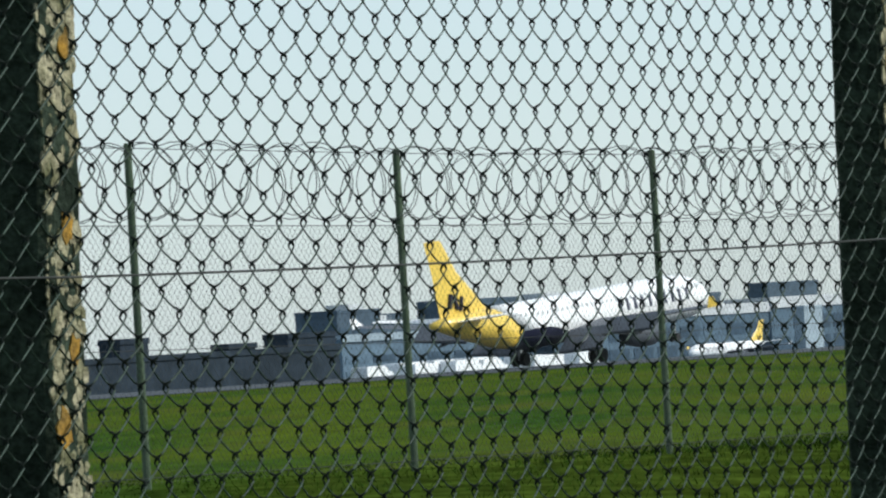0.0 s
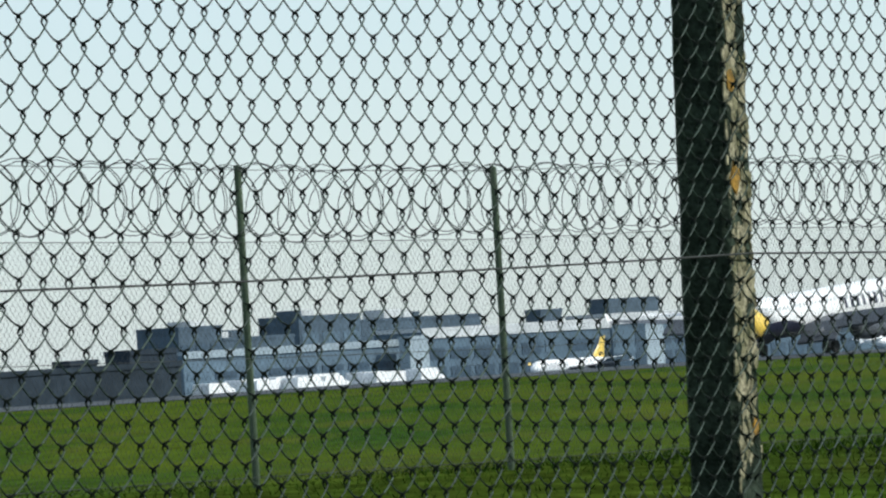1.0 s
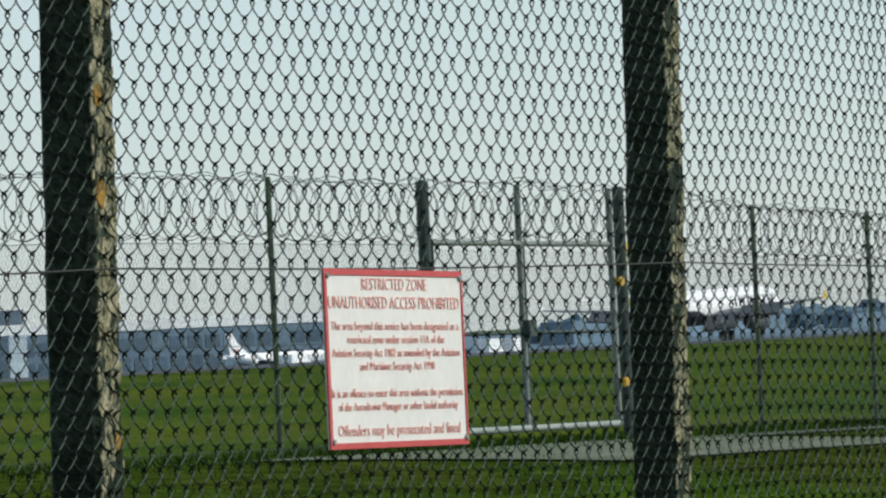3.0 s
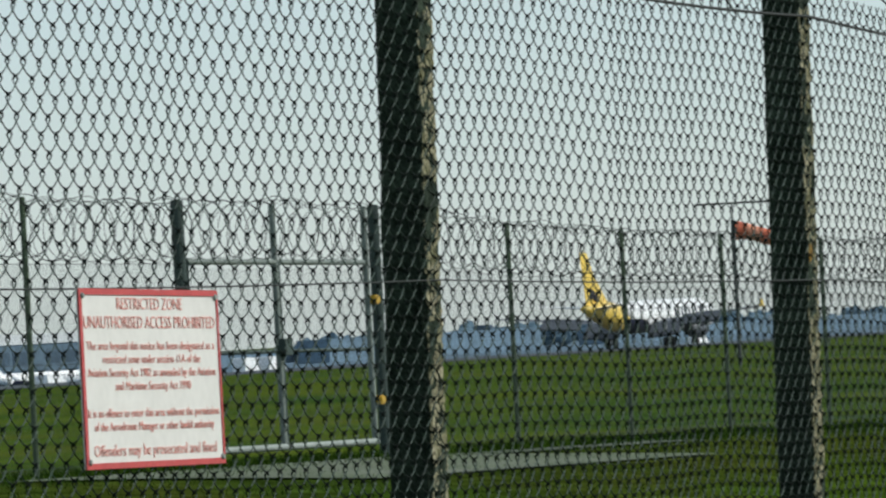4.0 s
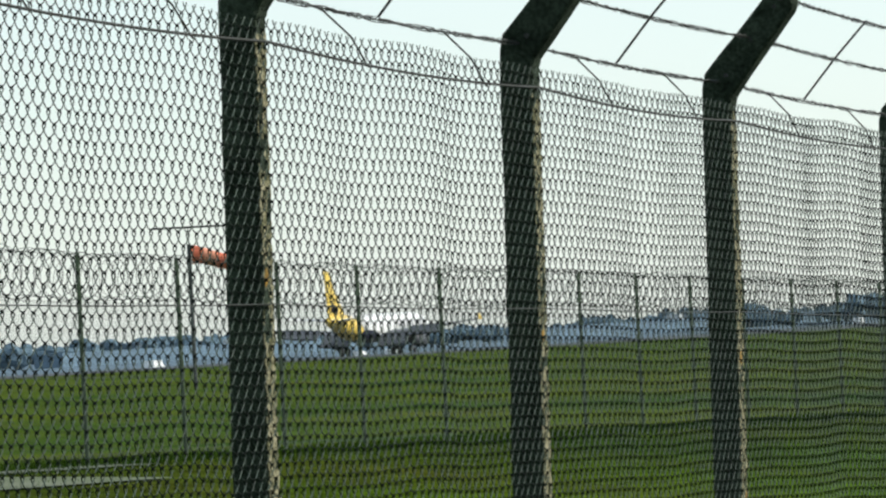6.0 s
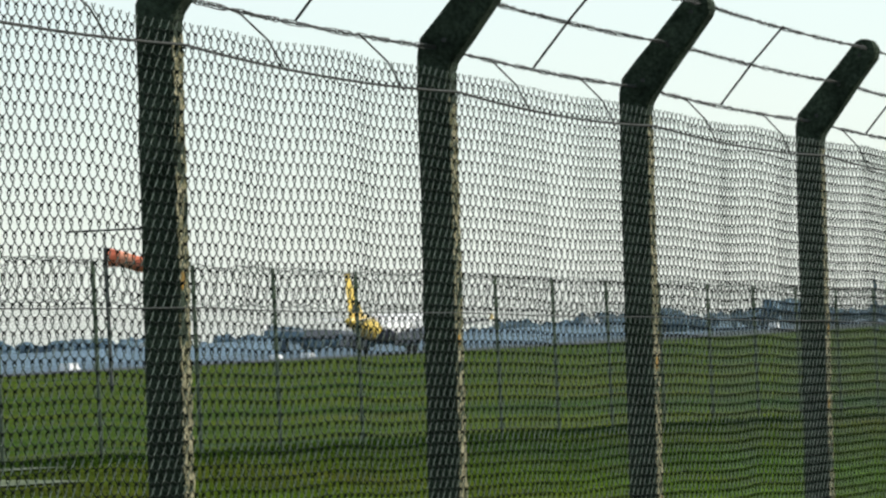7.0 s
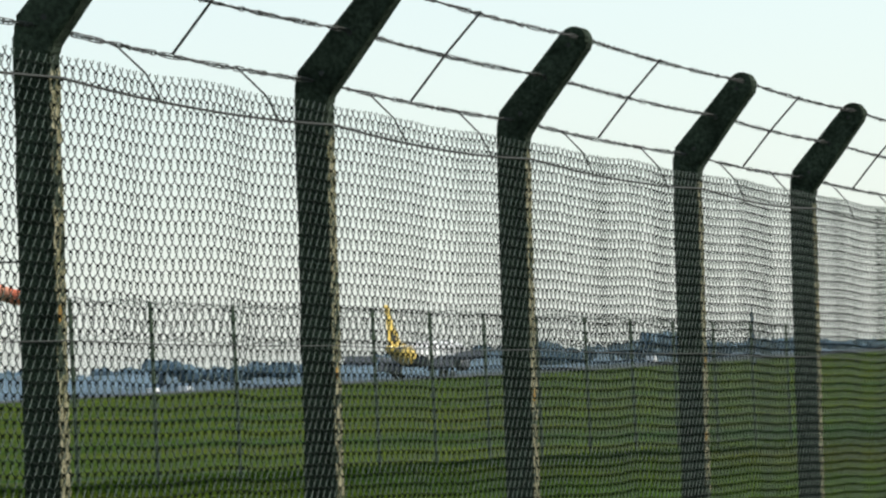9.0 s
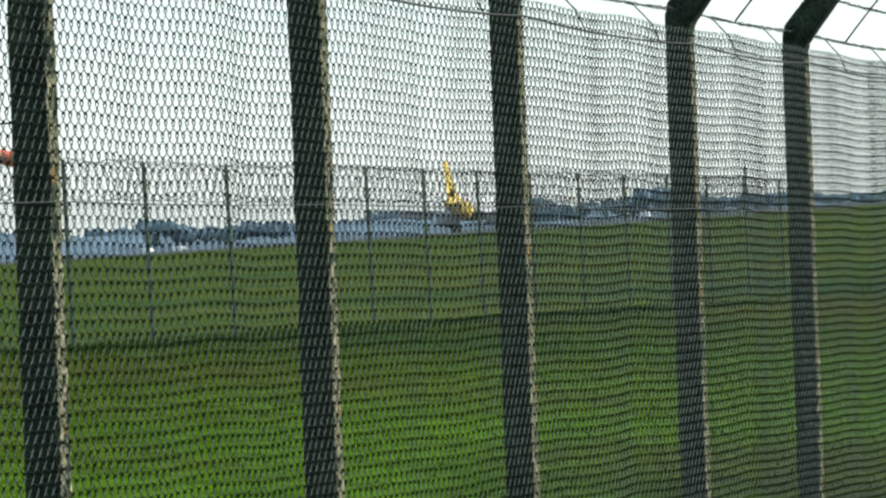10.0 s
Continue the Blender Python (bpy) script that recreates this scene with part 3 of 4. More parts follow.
def steel_post(u, fence, w=0.058, top=FAR_TOP, name="steel_post", mat=None):
    bm = bmesh.new()
    h = w / 2
    rings = []
    for z in (-0.3, 0.8, 1.7, top - 0.012, top):
        k = h if z < top else h * 0.7
        rings.append([Vector(p) for p in far_points([(u + k * math.cos(a), 0.03 + k * math.sin(a), z) for a in np.linspace(0, 2 * math.pi, 13)[:-1]])])
    loft(bm, rings)
    return part(name, bm, mat or M_POST, fence, smooth_faces=False)


def far_fence():
    fence = empty("security_fence")
    tagged(fence, "galvanised steel mesh security fence topped with coiled razor wire", "fence")
    for u in far_u:
        steel_post(u, fence)
    g0, g2 = along(7.275, FAR_D), along(9.09, FAR_D)
    for a, b in ((far_u[0], far_u[1]), (far_u[1], far_u[2]), (far_u[2], far_u[3]), (far_u[3], far_u[4]), (far_u[4], far_u[5]), (far_u[5], g0), (g2, far_u[6]), *zip(far_u[6:], far_u[7:])):
        m = chain_link("mesh_panel", a, b, 0.03, 1.90, far_points, M_FARWIRE, 0.0015, 3, 0.071, 0.0745)
        m.parent = fence
        for z in (0.08, 1.0, 1.90, 2.46):
            rod("line_wire", far_points([(a + (b - a) * t, -0.01, z) for t in np.linspace(0, 1, 5)]), 0.003, M_DARKWIRE, fence, 4)
    # the coil
    a, b = far_u[0], far_u[-1]
    n = int((b - a) / 0.24)
    t = np.linspace(0, n, n * 22)
    rng = np.random.default_rng(3)
    wob = np.interp(t, np.arange(n + 1), rng.normal(0, 0.025, n + 1))
    ang = t * 2 * math.pi
    u = a + (b - a) * t / n + 0.14 * np.sin(ang * 0.5)
    pts = np.stack([u, 0.27 * np.cos(ang), 2.22 + wob + 0.28 * np.sin(ang)], -1)
    ob = rod("razor_coil", far_points(pts), 0.0036, M_DARKWIRE, fence, 4, "coiled razor wire")
    return fence


def gate():
    """A double-leaf mesh gate between two heavier posts."""
    g = empty("fence_gate")
    tagged(g, "closed double steel mesh gate in the security fence", "gate")
    us = [along(a, FAR_D) for a in (7.275, 8.147, 8.985, 9.10)]
    steel_post(us[0], g, 0.13, 2.50, "gate_post", M_GATE)
    steel_post(us[3], g, 0.13, 2.50, "gate_post", M_GATE)
    for a, b in ((us[0] + 0.1, us[1] - 0.04), (us[1] + 0.04, us[2])):
        leaf = None
        for name, pts, r, mat in (("frame_stile", [(a, 0, 0.12), (a, 0, 1.92)], 0.024, M_GATE), ("frame_stile", [(b, 0, 0.12), (b, 0, 2.48)], 0.036, M_STILE),
                                  ("top_rail", [(a, 0, 1.92), (b, 0, 1.92)], 0.030, M_STILE), ("middle_rail", [(a, 0, 1.06), (b, 0, 1.06)], 0.02, M_GATE),
                                  ("bottom_rail", [(a, -0.02, 0.14), (b, -0.02, 0.14)], 0.036, M_GATELOW)):
            rod(name, far_points(pts), r, mat, g, 8)
        m = chain_link("gate_mesh", a, b, 0.16, 1.9, far_points, M_FARWIRE, 0.0015, 3, 0.071, 0.0745)
        m.parent = g
    p = far_points([(us[1], -0.06, 1.10)])[0]
    part("lock_box", box(bmesh.new(), -0.11, 0.11, -0.04, 0.04, -0.09, 0.09, 0.01, Matrix.Translation(p) @ pose(0, 0, 0, 0, 0, 90 - FENCE_H)), M_GATE, g)
    for z in (1.55, 0.55):
        bm = box(bmesh.new(), -0.07, 0.07, -0.05, 0.05, -0.05, 0.05, 0.015)
        p = far_points([(us[2] + 0.06, -0.05, z)])[0]
        bmesh.ops.transform(bm, matrix=Matrix.Translation(p) @ pose(0, 0, 0, 0, 0, 90 - FENCE_H), verts=bm.verts)
        part("hinge", bm, M_AMBER, g, "yellow painted hinge")


# ---- aircraft ----
def aircraft(name, label, body_mat, tail_mat, rear_mat, length=44.5, emblem=None):
    """A twin-engined airliner, nose to +x, wheels at z = 0; the origin lies under the tail tip's rear."""
    k = length / 44.5
    root = empty(name)
    tagged(root, label, "aircraft")
    R, ZC = 1.98, 3.75

    xs = (0.2, 2.5, 6.0, 10.0, 14.0, 38.0, 40.5, 42.5, 43.8, 44.4)
    rs = (0.25, 0.75, 1.30, 1.78, R, R, 1.85, 1.45, 0.85, 0.30)
    zs = (5.0, 4.85, 4.45, 4.0, ZC, ZC, 3.68, 3.5, 3.3, 3.2)

    def ring(x, slant=0.0):
        """A ring of the hull; slant: how far its top lies behind its foot."""
        out = []
        for a in np.linspace(0, 2 * math.pi, 25)[:-1]:
            q = x - slant * math.sin(a)
            r = float(np.interp(q, xs, rs))
            out.append(Vector((q, r * math.cos(a), float(np.interp(q, xs, zs)) + r * math.sin(a))))
        return out

    part("rear_fuselage", loft(bmesh.new(), [ring(x, k) for x, k in ((0.2, 0), (2.5, 0), (5.0, 0.6), (8.0, 1.8), (10.8, 2.6))]), rear_mat, root, "painted rear fuselage", True)
    fus = part("fuselage", loft(bmesh.new(), [ring(x, k) for x, k in ((10.8, 2.6), (13.5, 1.8), (16.5, 0.6), (20, 0), (30, 0), (38.0, 0), (40.5, 0), (42.5, 0), (43.8, 0), (44.4, 0))]), body_mat, root, "", True)
    # belly stripe
    bm = bmesh.new()
    rows = []
    for x in np.linspace(11, 22, 12):
        rr = float(np.interp(x, [10, 14, 24], [1.78, 1.98, 1.98])) + 0.02
        zc = float(np.interp(x, [10, 14], [4.0, 3.75]))
        hi = -1.57 + 1.45 * max(1 - ((x - 14) / 8.6) ** 2, 0.12)
        rows.append([Vector((x, rr * math.cos(a), zc + rr * math.sin(a))) for a in np.linspace(-math.pi - hi, hi, 12)])
    for a, b in zip(rows, rows[1:]):
        for i in range(11):
            bm.faces.new([bm.verts.new(p) for p in (a[i], b[i], b[i + 1], a[i + 1])])
    bmesh.ops.remove_doubles(bm, verts=bm.verts, dist=0.001)
    part("belly_stripe", bm, M_NAVY, root, "dark blue swept belly stripe", True)

    def foil(pts):
        """A tapered lifting surface from root and tip chords (leading, trailing edge points)."""
        rings = []
        for (lead, trail), th, up in pts:
            lead, trail, up = Vector(lead), Vector(trail), Vector(up)
            c = [(0.0, 0.0), (0.08, 0.6), (0.35, 1.0), (0.75, 0.5), (1.0, 0.05), (0.75, -0.25), (0.35, -0.6), (0.08, -0.45)]
            rings.append([lead.lerp(trail, s) + up * (th * q) for s, q in c])
        return loft(bmesh.new(), rings)

    fin = part("tail_fin", foil([(((9.2, 0, 5.4), (1.6, 0, 5.4)), 0.32, (0, 1, 0)), (((4.6, 0, 9.0), (0.9, 0, 9.0)), 0.22, (0, 1, 0)), (((2.6, 0, 11.7), (0.1, 0, 11.7)), 0.14, (0, 1, 0))]), tail_mat, root, "tall swept tail fin")
    for x, z, tilt in ((3.0, 6.7, 14), (3.8, 6.55, -16), (4.6, 6.4, 14)):
        bm = box(bmesh.new(), -0.15, 0.15, -0.36, 0.36, -0.62, 0.62, 0.06, Matrix.Translation((x, 0, z)) @ pose(0, 0, 0, 0, tilt, 0))
        part("tail_emblem", bm, emblem or M_NAVY, fin, "painted emblem bar")
    for sgn in (-1, 1):
        part("tailplane", foil([(((6.6, 0.7 * sgn, 5.0), (2.6, 0.7 * sgn, 5.0)), 0.22, (0, 0, 1)), (((2.6, 6.2 * sgn, 5.5), (1.0, 6.2 * sgn, 5.5)), 0.1, (0, 0, 1))]), M_WHITE, root)
        wing = part("wing", foil([(((26.5, 1.6 * sgn, 2.9), (18.2, 1.6 * sgn, 2.7)), 0.55, (0, 0, 1)), (((22.3, 6.4 * sgn, 3.35), (18.0, 6.4 * sgn, 3.2)), 0.32, (0, 0, 1)),
                                  (((16.6, 17.0 * sgn, 4.3), (15.0, 17.0 * sgn, 4.3)), 0.12, (0, 0, 1))]), M_WING, root, "swept dark grey wing")
        part("winglet", foil([(((16.8, 17.0 * sgn, 4.2), (14.9, 17.0 * sgn, 4.2)), 0.08, (0, 1, 0)), (((15.6, 17.2 * sgn, 5.1), (14.8, 17.2 * sgn, 5.1)), 0.05, (0, 1, 0))]), tail_mat if sgn < 0 else M_WHITE, wing)
        for y0, y1, x, z, chord, drop in ((2.1, 6.2, 18.3, 2.72, 2.9, 36), (6.5, 11.6, 17.7, 3.28, 2.2, 34)):
            flap = box(bmesh.new(), -chord, 0, y0 if sgn > 0 else -y1, y1 if sgn > 0 else -y0, -0.13, 0.13, 0.05)
            bmesh.ops.transform(flap, matrix=Matrix.Translation((x, 0, z)) @ pose(0, 0, 0, sgn * 4.5, -drop, 0), verts=flap.verts)
            part("flap", flap, M_WING, wing, "lowered landing flap")
        for y in (4.2, 9.2):
            fair = loft(bmesh.new(), [[Vector((x, sgn * y + r * math.cos(a), 2.55 + 0.09 * (y - 4.2) + dz + r * 1.3 * math.sin(a))) for a in np.linspace(0, 2 * math.pi, 11)[:-1]]
                                      for x, r, dz in ((15.6, 0.05, -0.75), (16.8, 0.24, -0.4), (18.6, 0.30, 0.0), (20.4, 0.1, 0.15))])
            part("flap_fairing", fair, M_WING, wing, "", True)
        eng = loft(bmesh.new(), [[Vector((x, 5.75 * sgn + r * math.cos(a), 1.95 + r * math.sin(a))) for a in np.linspace(0, 2 * math.pi, 21)[:-1]]
                                 for x, r in ((20.3, 0.45), (21.2, 0.85), (22.6, 1.12), (24.6, 1.16), (25.3, 1.02), (25.32, 0.85), (24.5, 0.8))])
        # nacelle takes the dark wing grey for its shaded rear
        e = part("engine", eng, M_WING, root, "engine nacelle painted shade-dark grey", True)
        part("pylon", box(bmesh.new(), 20.6, 24.2, 5.6 * sgn - 0.15, 5.6 * sgn + 0.15, 2.9, 3.3, 0.05), M_METAL, e)
        gear = part("main_gear", box(bmesh.new(), 19.2, 19.6, 3.75 * sgn - 0.16, 3.75 * sgn + 0.16, 0.5, 3.0, 0.05), M_METAL, root)
        for dy in (-0.45, 0.45):
            bm = bmesh.new()
            bmesh.ops.create_cone(bm, cap_ends=True, segments=18, radius1=0.58, radius2=0.58, depth=0.4, matrix=Matrix.Translation((19.4, 3.75 * sgn + dy, 0.58)) @ pose(0, 0, 0, 90))
            part("wheel", bm, M_TYRE, gear)
    nose = part("nose_gear", box(bmesh.new(), 38.6, 38.85, -0.12, 0.12, 0.4, 2.0, 0.04), M_METAL, root)
    for dy in (-0.28, 0.28):
        bm = bmesh.new()
        bmesh.ops.create_cone(bm, cap_ends=True, segments=16, radius1=0.38, radius2=0.38, depth=0.25, matrix=Matrix.Translation((38.7, dy, 0.38)) @ pose(0, 0, 0, 90))
        part("wheel", bm, M_TYRE, nose)
    # cabin windows and the airline's name as plain bars
    for i in range(38):
        x = 10.5 + i * 0.8
        r = float(np.interp(x, [10, 14, 60], [1.78, 1.98, 1.98]))
        zc = float(np.interp(x, [10, 14], [4.0, 3.75]))
        for sgn in (-1, 1):
            bm = box(bmesh.new(), x - 0.13, x + 0.13, -0.03, 0.03, -0.18, 0.18)
            bmesh.ops.transform(bm, matrix=Matrix.Translation((0, sgn * r * 0.90, zc + 0.44 * r)), verts=bm.verts)
            # pale grey panes: glare off the bright hull put into their colour
            part("cabin_window", bm, M_ROOF, fus)
    for i in range(10):
        x = 26.6 + i * 1.25
        for sgn in (-1, 1):
            bm = box(bmesh.new(), x, x + 0.36, -0.05, 0.05, -0.50, 0.50)
            bmesh.ops.transform(bm, matrix=Matrix.Translation((0, sgn * 1.94, ZC + 0.36)) @ pose(0, 0, 0, sgn * 11, 0, 0), verts=bm.verts)
            part("lettering_bar", bm, M_NAVY, fus)
    ws = box(bmesh.new(), 41.6, 42.5, -1.1, 1.1, 4.35, 4.75, 0.05)
    part("cockpit_window", ws, M_WINDOW, fus)
    if k != 1:
        for o in root.children_recursive:
            o.data.transform(Matrix.Scale(k, 4))
    return root


# ---- airport buildings ----
def building(name, label, az0, az1, d, el_top, mat, depth=9.0, fascia=None, floors=0, cat="building", roof_units=0, seed=0, band=2.0):
    """A block parallel to the runway that spans the bearings az0 to az1 and rises to the elevation el_top."""
    s0, s1 = along(az0, d, RUN_H), along(az1, d, RUN_H)
    sm = (s0 + s1) / 2
    z0 = run_z(sm, d) - 1.0
    top = 1.6 + math.hypot(sm, d) * math.tan(radians(el_top))
    root = empty(name, run_pose(s0, d, z0))
    tagged(root, label, cat)
    L, H = s1 - s0, top - z0
    boxed("wall", (0, L, 0, depth, 0, H - 0.6), mat, root, 0.05)
    boxed("roof", (-0.1, L + 0.1, -0.15, depth + 0.1, H - 0.6, H), fascia or mat, root, 0.05)
    if fascia:
        boxed("fascia", (-0.1, L + 0.1, -0.3, -0.002, H - 0.62 - band, H - 0.62), fascia, root, 0.05)
    rng = random.Random(seed)
    if floors:
        n = max(3, int(L / 7))
        zs = [1.4 + f * (H - 4.2) / floors for f in range(floors)]
        for z in zs:
            for i in range(n):
                x = L * (i + 0.5) / n
                w = L / n * 0.40
                boxed("window", (x - w, x + w, -0.12, 0.1, z + 0.7, z + (H - 4.2) / floors - 0.5), M_PANE if rng.random() < 0.75 else M_GLASSY, root)
    for i in range(roof_units):
        x, w, h = rng.uniform(0.05, 0.9) * L, rng.uniform(2, 7), rng.uniform(0.8, 2.0)
        boxed("roof_unit", (x, x + w, depth * 0.3, depth * 0.3 + 5, H, H + h), M_MIDB if i % 2 else M_ROOF, root, 0.05)
    return root


def terminal():
    building("long_hangar", "low dark clad hangar beside the apron", -7.5, -1.02, 335, -0.03, M_DARKB)
    building("roof_canopy", "thin dark canopy on the hangar roof", -2.06, -1.80, 342, 0.035, M_DARKB, depth=2.0)
    building("control_block", "small dark block on the hangar", -3.07, -2.80, 345, 0.14, M_DARKB, depth=2.5)
    building("plant_block", "small dark roof block", -1.50, -1.05, 345, 0.10, M_DARKB, depth=3.0)
    building("office_block", "slate grey office block behind the terminal", -1.03, -0.62, 600, 0.285, M_MIDB, floors=3, roof_units=1, seed=2)
    building("office_block", "slate grey office block behind the terminal", -0.62, 0.05, 600, 0.16, M_MIDB, floors=2, roof_units=2, seed=3)
    building("office_block", "grey tower block behind the terminal", 0.10, 0.68, 610, 0.32, M_MIDB, floors=3, roof_units=2, seed=4)
    building("office_block", "slate grey long block behind the terminal", 0.68, 1.80, 620, 0.25, M_MIDB, floors=2, roof_units=3, seed=5)
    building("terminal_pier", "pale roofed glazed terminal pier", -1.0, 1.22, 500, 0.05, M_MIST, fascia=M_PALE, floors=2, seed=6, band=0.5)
    building("terminal_pier", "pale roofed glazed terminal pier", 1.24, 3.0, 505, 0.13, M_GLASSY, fascia=M_ROOF, floors=2, seed=7, band=1.1)
    building("terminal_pier", "long glazed terminal with a white roof edge", 3.02, 6.85, 510, 0.155, M_GLASSY, fascia=M_ROOF, floors=2, seed=8, band=1.3)
    building("roof_block", "dark roof block on the terminal", 2.36, 2.56, 516, 0.245, M_MIDB, depth=3.0)
    building("roof_block", "dark roof block on the terminal", 3.00, 3.47, 521, 0.305, M_MIDB, depth=4.0)
    building("link_tower", "pale stair tower on the terminal pier", 1.12, 1.30, 495, 0.07, M_PALE, depth=2.0)
    building("link_tower", "pale stair tower on the terminal pier", 3.33, 3.50, 498, 0.07, M_PALE, depth=2.0)
    building("far_shed", "low pale hazed shed beyond the apron", 6.8, 8.5, 700, -0.13, M_HAZY)
    building("far_shed", "slate grey shed beyond the airfield, paled with painted haze", 8.6, 10.6, 620, -0.05, M_HAZY, roof_units=2, seed=9)
    building("far_shed", "slate grey shed beyond the airfield, paled with painted haze", 11.2, 14.2, 640, -0.10, M_HAZY, roof_units=2, seed=10)
    building("far_shed", "slate grey shed beyond the airfield, paled with painted haze", 15.6, 18.6, 560, -0.09, M_HAZY, roof_units=2, seed=11)


def van(az, d, length, height, label, turn=0.0):
    s = along(az, d, RUN_H)
    root = empty("service_vehicle", run_pose(s, d, run_z(s, d), turn))
    tagged(root, label, "vehicle", group="service vehicles on the apron")
    bm = bmesh.new()
    prof = [(0, 0.45), (length, 0.45), (length, 1.2), (length - 0.8, 1.35), (length - 1.5, height), (0.1, height), (0, height - 0.2)]
    loft(bm, [[Vector((x, y, z)) for x, z in prof] for y in (-1.0, 1.0)])
    part("body", bm, M_VAN, root)
    boxed("windscreen", (length - 1.45, length - 0.85, -0.9, 0.9, 1.4, height - 0.15), M_WINDOW, root)
    for x in (1.0, length - 1.0):
        for y in (-0.95, 0.95):
            bm = bmesh.new()
            bmesh.ops.create_cone(bm, cap_ends=True, segments=14, radius1=0.4, radius2=0.4, depth=0.25, matrix=Matrix.Translation((x, y, 0.4)) @ pose(0, 0, 0, 90))
            part("wheel", bm, M_TYRE, root)


def windsock():
    r = 330.0
    a = radians(12.43)
    x, y = r * math.sin(a), r * math.cos(a)
    z0 = float(ground_z(x, y)) - 0.1
    root = empty("windsock", Matrix.Translation((x, y, z0)) @ pose(0, 0, 0, 0, 0, -12.4))
    tagged(root, "orange and pale banded windsock on a slim mast", "windsock")
    zt = 1.6 + r * math.tan(radians(0.76)) - z0
    rod("mast", [(0, 0, 0), (0, 0, zt * 0.5), (0, 0, zt + 0.5)], 0.11, M_STEEL, root, 10)
    rod("light_arm", [(-1.9, 0, zt + 1.42), (0.2, 0, zt + 1.42), (2.3, 0, zt + 1.42)], 0.055, M_DARKWIRE, root, 8)
    rod("arm_strut", [(0, 0, zt + 0.4), (0, 0, zt + 1.45)], 0.03, M_DARKWIRE, root, 6)
    n = 5
    for i in range(n):
        rings = []
        for k in range(3):
            t = (i + k / 2) / n
            rr = 0.52 - 0.20 * t
            cx, cz = 0.12 + 3.3 * t, zt - 0.05 - 0.75 * t + 0.06 * math.sin(9 * t)
            rings.append([Vector((cx, rr * math.cos(q), cz + rr * (1 + 0.08 * math.sin(7 * t + 2 * q)) * math.sin(q))) for q in np.linspace(0, 2 * math.pi, 15)[:-1]])
        part("sleeve_band", loft(bmesh.new(), rings, False), M_ORANGE if i != 1 and i != 3 else M_CREAM, root, "cloth band", True)


def blob(bm, c, r, rng):
    """A ragged clump of foliage."""
    made = bmesh.ops.create_icosphere(bm, subdivisions=2, radius=1.0)["verts"]
    for v in made:
        d = v.co.normalized()
        q = 1 + 0.35 * noise.noise(d * 2.1 + Vector(c) * 0.37) + 0.25 * noise.noise(d * 5.3 + Vector(c))
        v.co = Vector(c) + Vector((d.x * r[0], d.y * r[1], d.z * r[2])) * q


def woods():
    """The far tree line, ragged along its top."""
    rng = random.Random(11)
    bm = bmesh.new()
    az = 8.0
    while az < 24.0:
        d = rng.uniform(690, 800)
        r = d / math.sin(radians(RUN_H - az)) if az < 20 else 2700
        r = min(r, 2300) * rng.uniform(0.9, 1.05)
        top = float(np.interp(az, (8.0, 9.0, 12.6, 13.3, 13.7, 14.05, 14.5, 14.9, 15.6, 17.5, 18.1, 18.56, 18.62, 18.9, 19.1, 20.8, 24), (-0.10, 0.03, 0.02, -0.06, 0.03, 0.06, -0.03, 0.0, -0.05, 0.04, -0.02, -0.03, 0.09, 0.09, -0.01, -0.09, -0.09)))
        top += 0.012 * math.sin(az * 9.0) + rng.uniform(-0.035, 0.015)
        z = float(ground_z(r * math.sin(radians(az)), r * math.cos(radians(az))))
        zt = 1.6 + r * math.tan(radians(top))
        h = max(zt - z, 3.0)
        for _ in range(5):
            o = rng.uniform(-0.5, 0.5) * h
            blob(bm, (r * math.sin(radians(az)) + o, r * math.cos(radians(az)) + rng.uniform(-5, 5), z + h * rng.uniform(0.3, 0.66)), (h * rng.uniform(0.25, 0.5), h * 0.4, h * rng.uniform(0.22, 0.36)), rng)
        az += rng.uniform(0.09, 0.17)
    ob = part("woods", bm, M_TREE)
    tagged(ob, "distant tree line beyond the airfield, haze painted into its colour", "trees", kind="stuff")


def light_mast():
    r, a = 900.0, radians(19.59)
    x, y = r * math.sin(a), r * math.cos(a)
    z = float(ground_z(x, y))
    top = 1.6 + r * math.tan(radians(0.19)) - z
    root = empty("apron_mast", Matrix.Translation((x, y, z)))
    tagged(root, "thin dark lighting mast on the airfield", "mast")
    rod("pole", [(0, 0, 0), (0, 0, top)], 0.22, M_MIDB, root, 8)
    rod("tip", [(0, 0, top), (0, 0, top + 1.2)], 0.1, M_MIDB, root, 6)


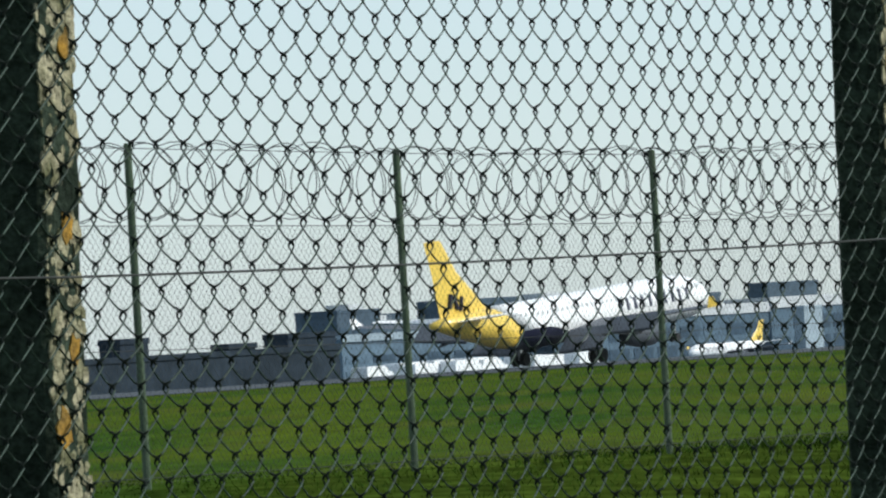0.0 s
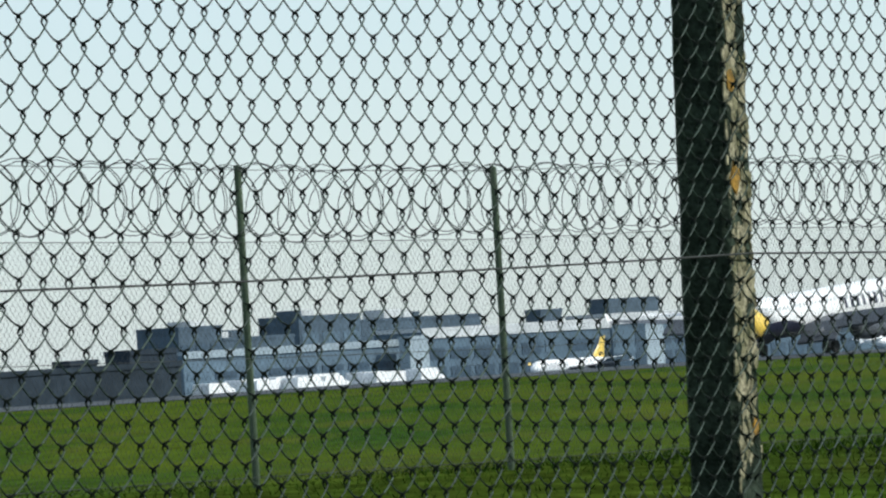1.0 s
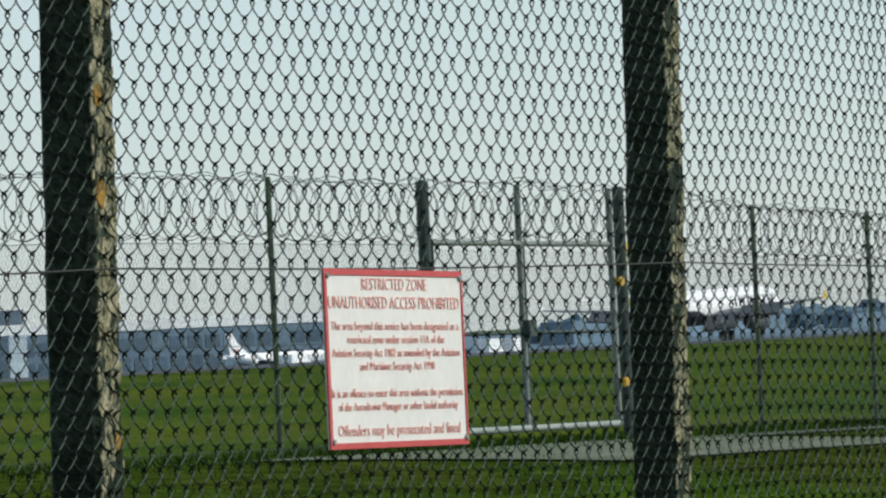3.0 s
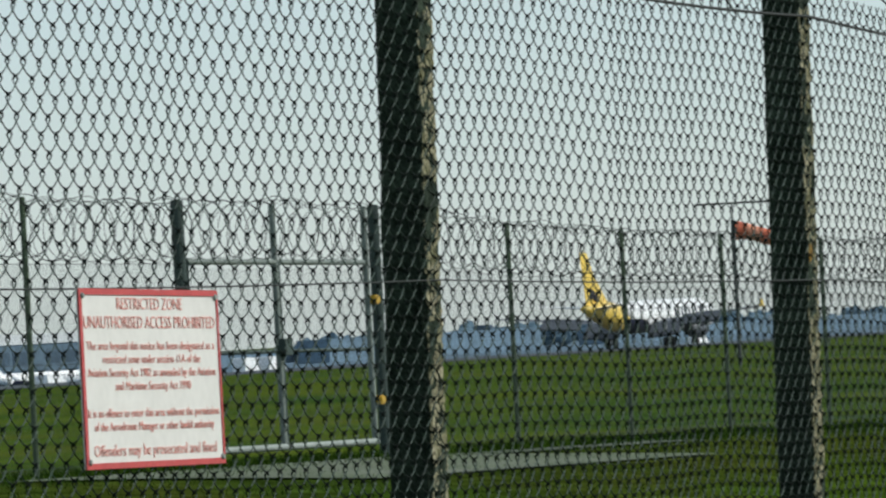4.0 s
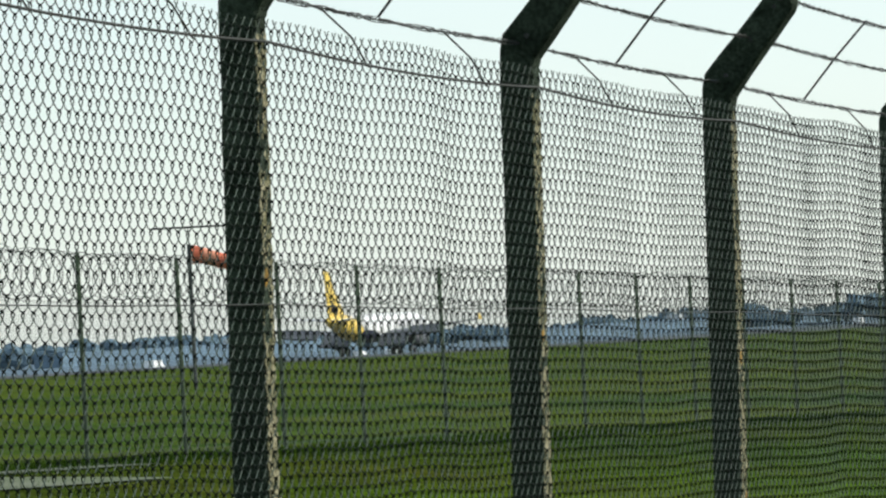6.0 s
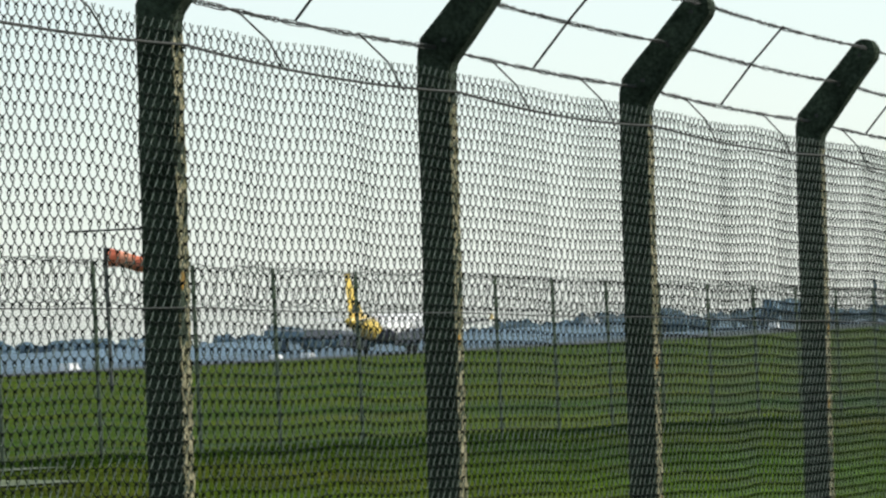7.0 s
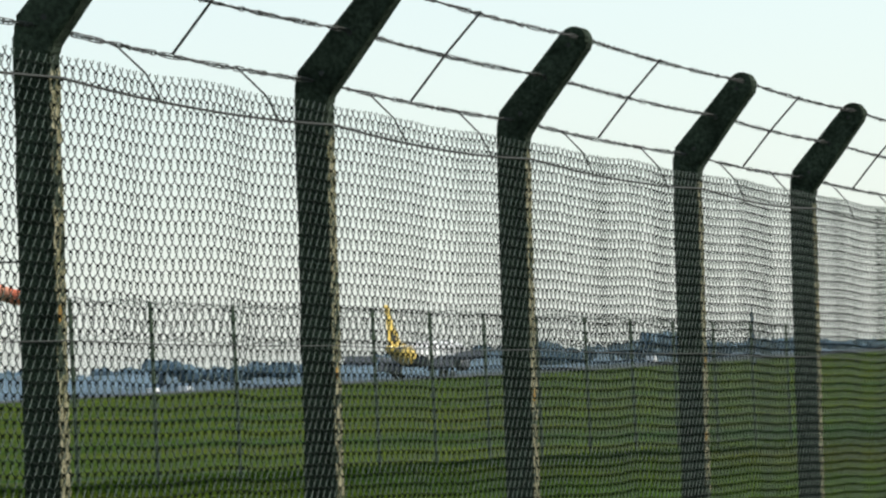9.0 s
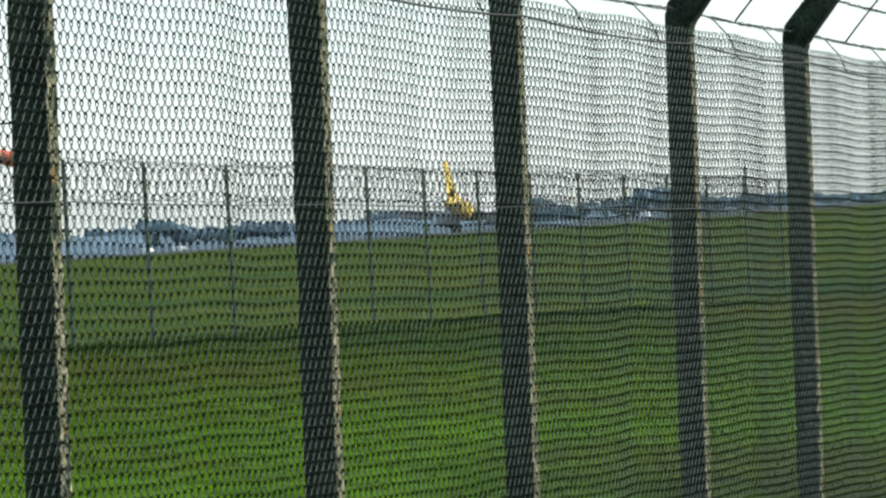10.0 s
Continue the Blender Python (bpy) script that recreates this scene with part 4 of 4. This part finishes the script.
build_ground()
near_fence()
sign()
far_fence()
gate()
windsock()
terminal()
woods()
light_mast()
jet = aircraft("airliner", "white airliner with yellow tail rolling on the runway", M_WHITE, M_YELLOW, M_YELLOW, 49.5)
parked = aircraft("parked_aircraft", "white parked aircraft with a yellow tail at the terminal", M_WHITE, M_YELLOW, M_WHITE, 24.0)
sp = along(2.95, 470, RUN_H)
parked.matrix_world = run_pose(sp, 470, run_z(sp, 470), 180)
red = aircraft("parked_aircraft", "white parked aircraft with a red tail emblem at the terminal", M_WHITE, M_WHITE, M_WHITE, 26.0, M_REDP)
sp = along(5.35, 470, RUN_H)
red.matrix_world = run_pose(sp, 470, run_z(sp, 470), -20)
for az, d, L, h in ((-0.85, 345, 5, 1.9), (-0.55, 350, 7, 2.1), (-0.40, 348, 6, 1.9), (-0.22, 352, 8, 2.2), (-0.02, 346, 6, 2.0), (0.12, 350, 7, 2.2), (0.24, 347, 5, 1.9), (0.58, 350, 6, 2.1), (0.72, 346, 6, 2.0), (0.84, 352, 5, 2.0), (1.14, 348, 5, 2.1),
                    (3.9, 380, 5, 2.2), (5.9, 380, 6, 2.2), (7.75, 372, 6, 2.9), (7.98, 372, 6, 2.9), (9.4, 380, 6, 2.2), (12.0, 390, 6, 2.2), (13.95, 400, 3.4, 1.5), (14.25, 400, 3.6, 1.5), (18.62, 400, 5, 2.1)):
    van(az, d, L, h, "white service vehicle parked on the apron")
build_blades()


def motions():
    """The airliner slows down along the runway."""
    rows = []
    for i in range(21):
        t = i * 0.5
        s = 461.2 + 82.468 * t - 2.3799 * t ** 2 + 0.020926 * t ** 3
        s -= float(np.interp(t, [0, 1.0, 2.5, 4.5, 6, 9, 10], [0.3, 1.5, 1.8, 0.5, 1.0, 5.0, 4.5]))
        nose_up = float(np.interp(t, [0, 1, 2.5, 4], [3.7, 3.2, 1.4, 0]))
        lift = 0.02
        gear = Matrix.Translation((20, 0, 0))
        rows.append((t, run_pose(s, RUN_D, run_z(s + 20, RUN_D) + 0.05 + lift) @ gear @ pose(0, 0, 0, 0, -nose_up, 0) @ gear.inverted()))
    walk(jet, rows)


motions()
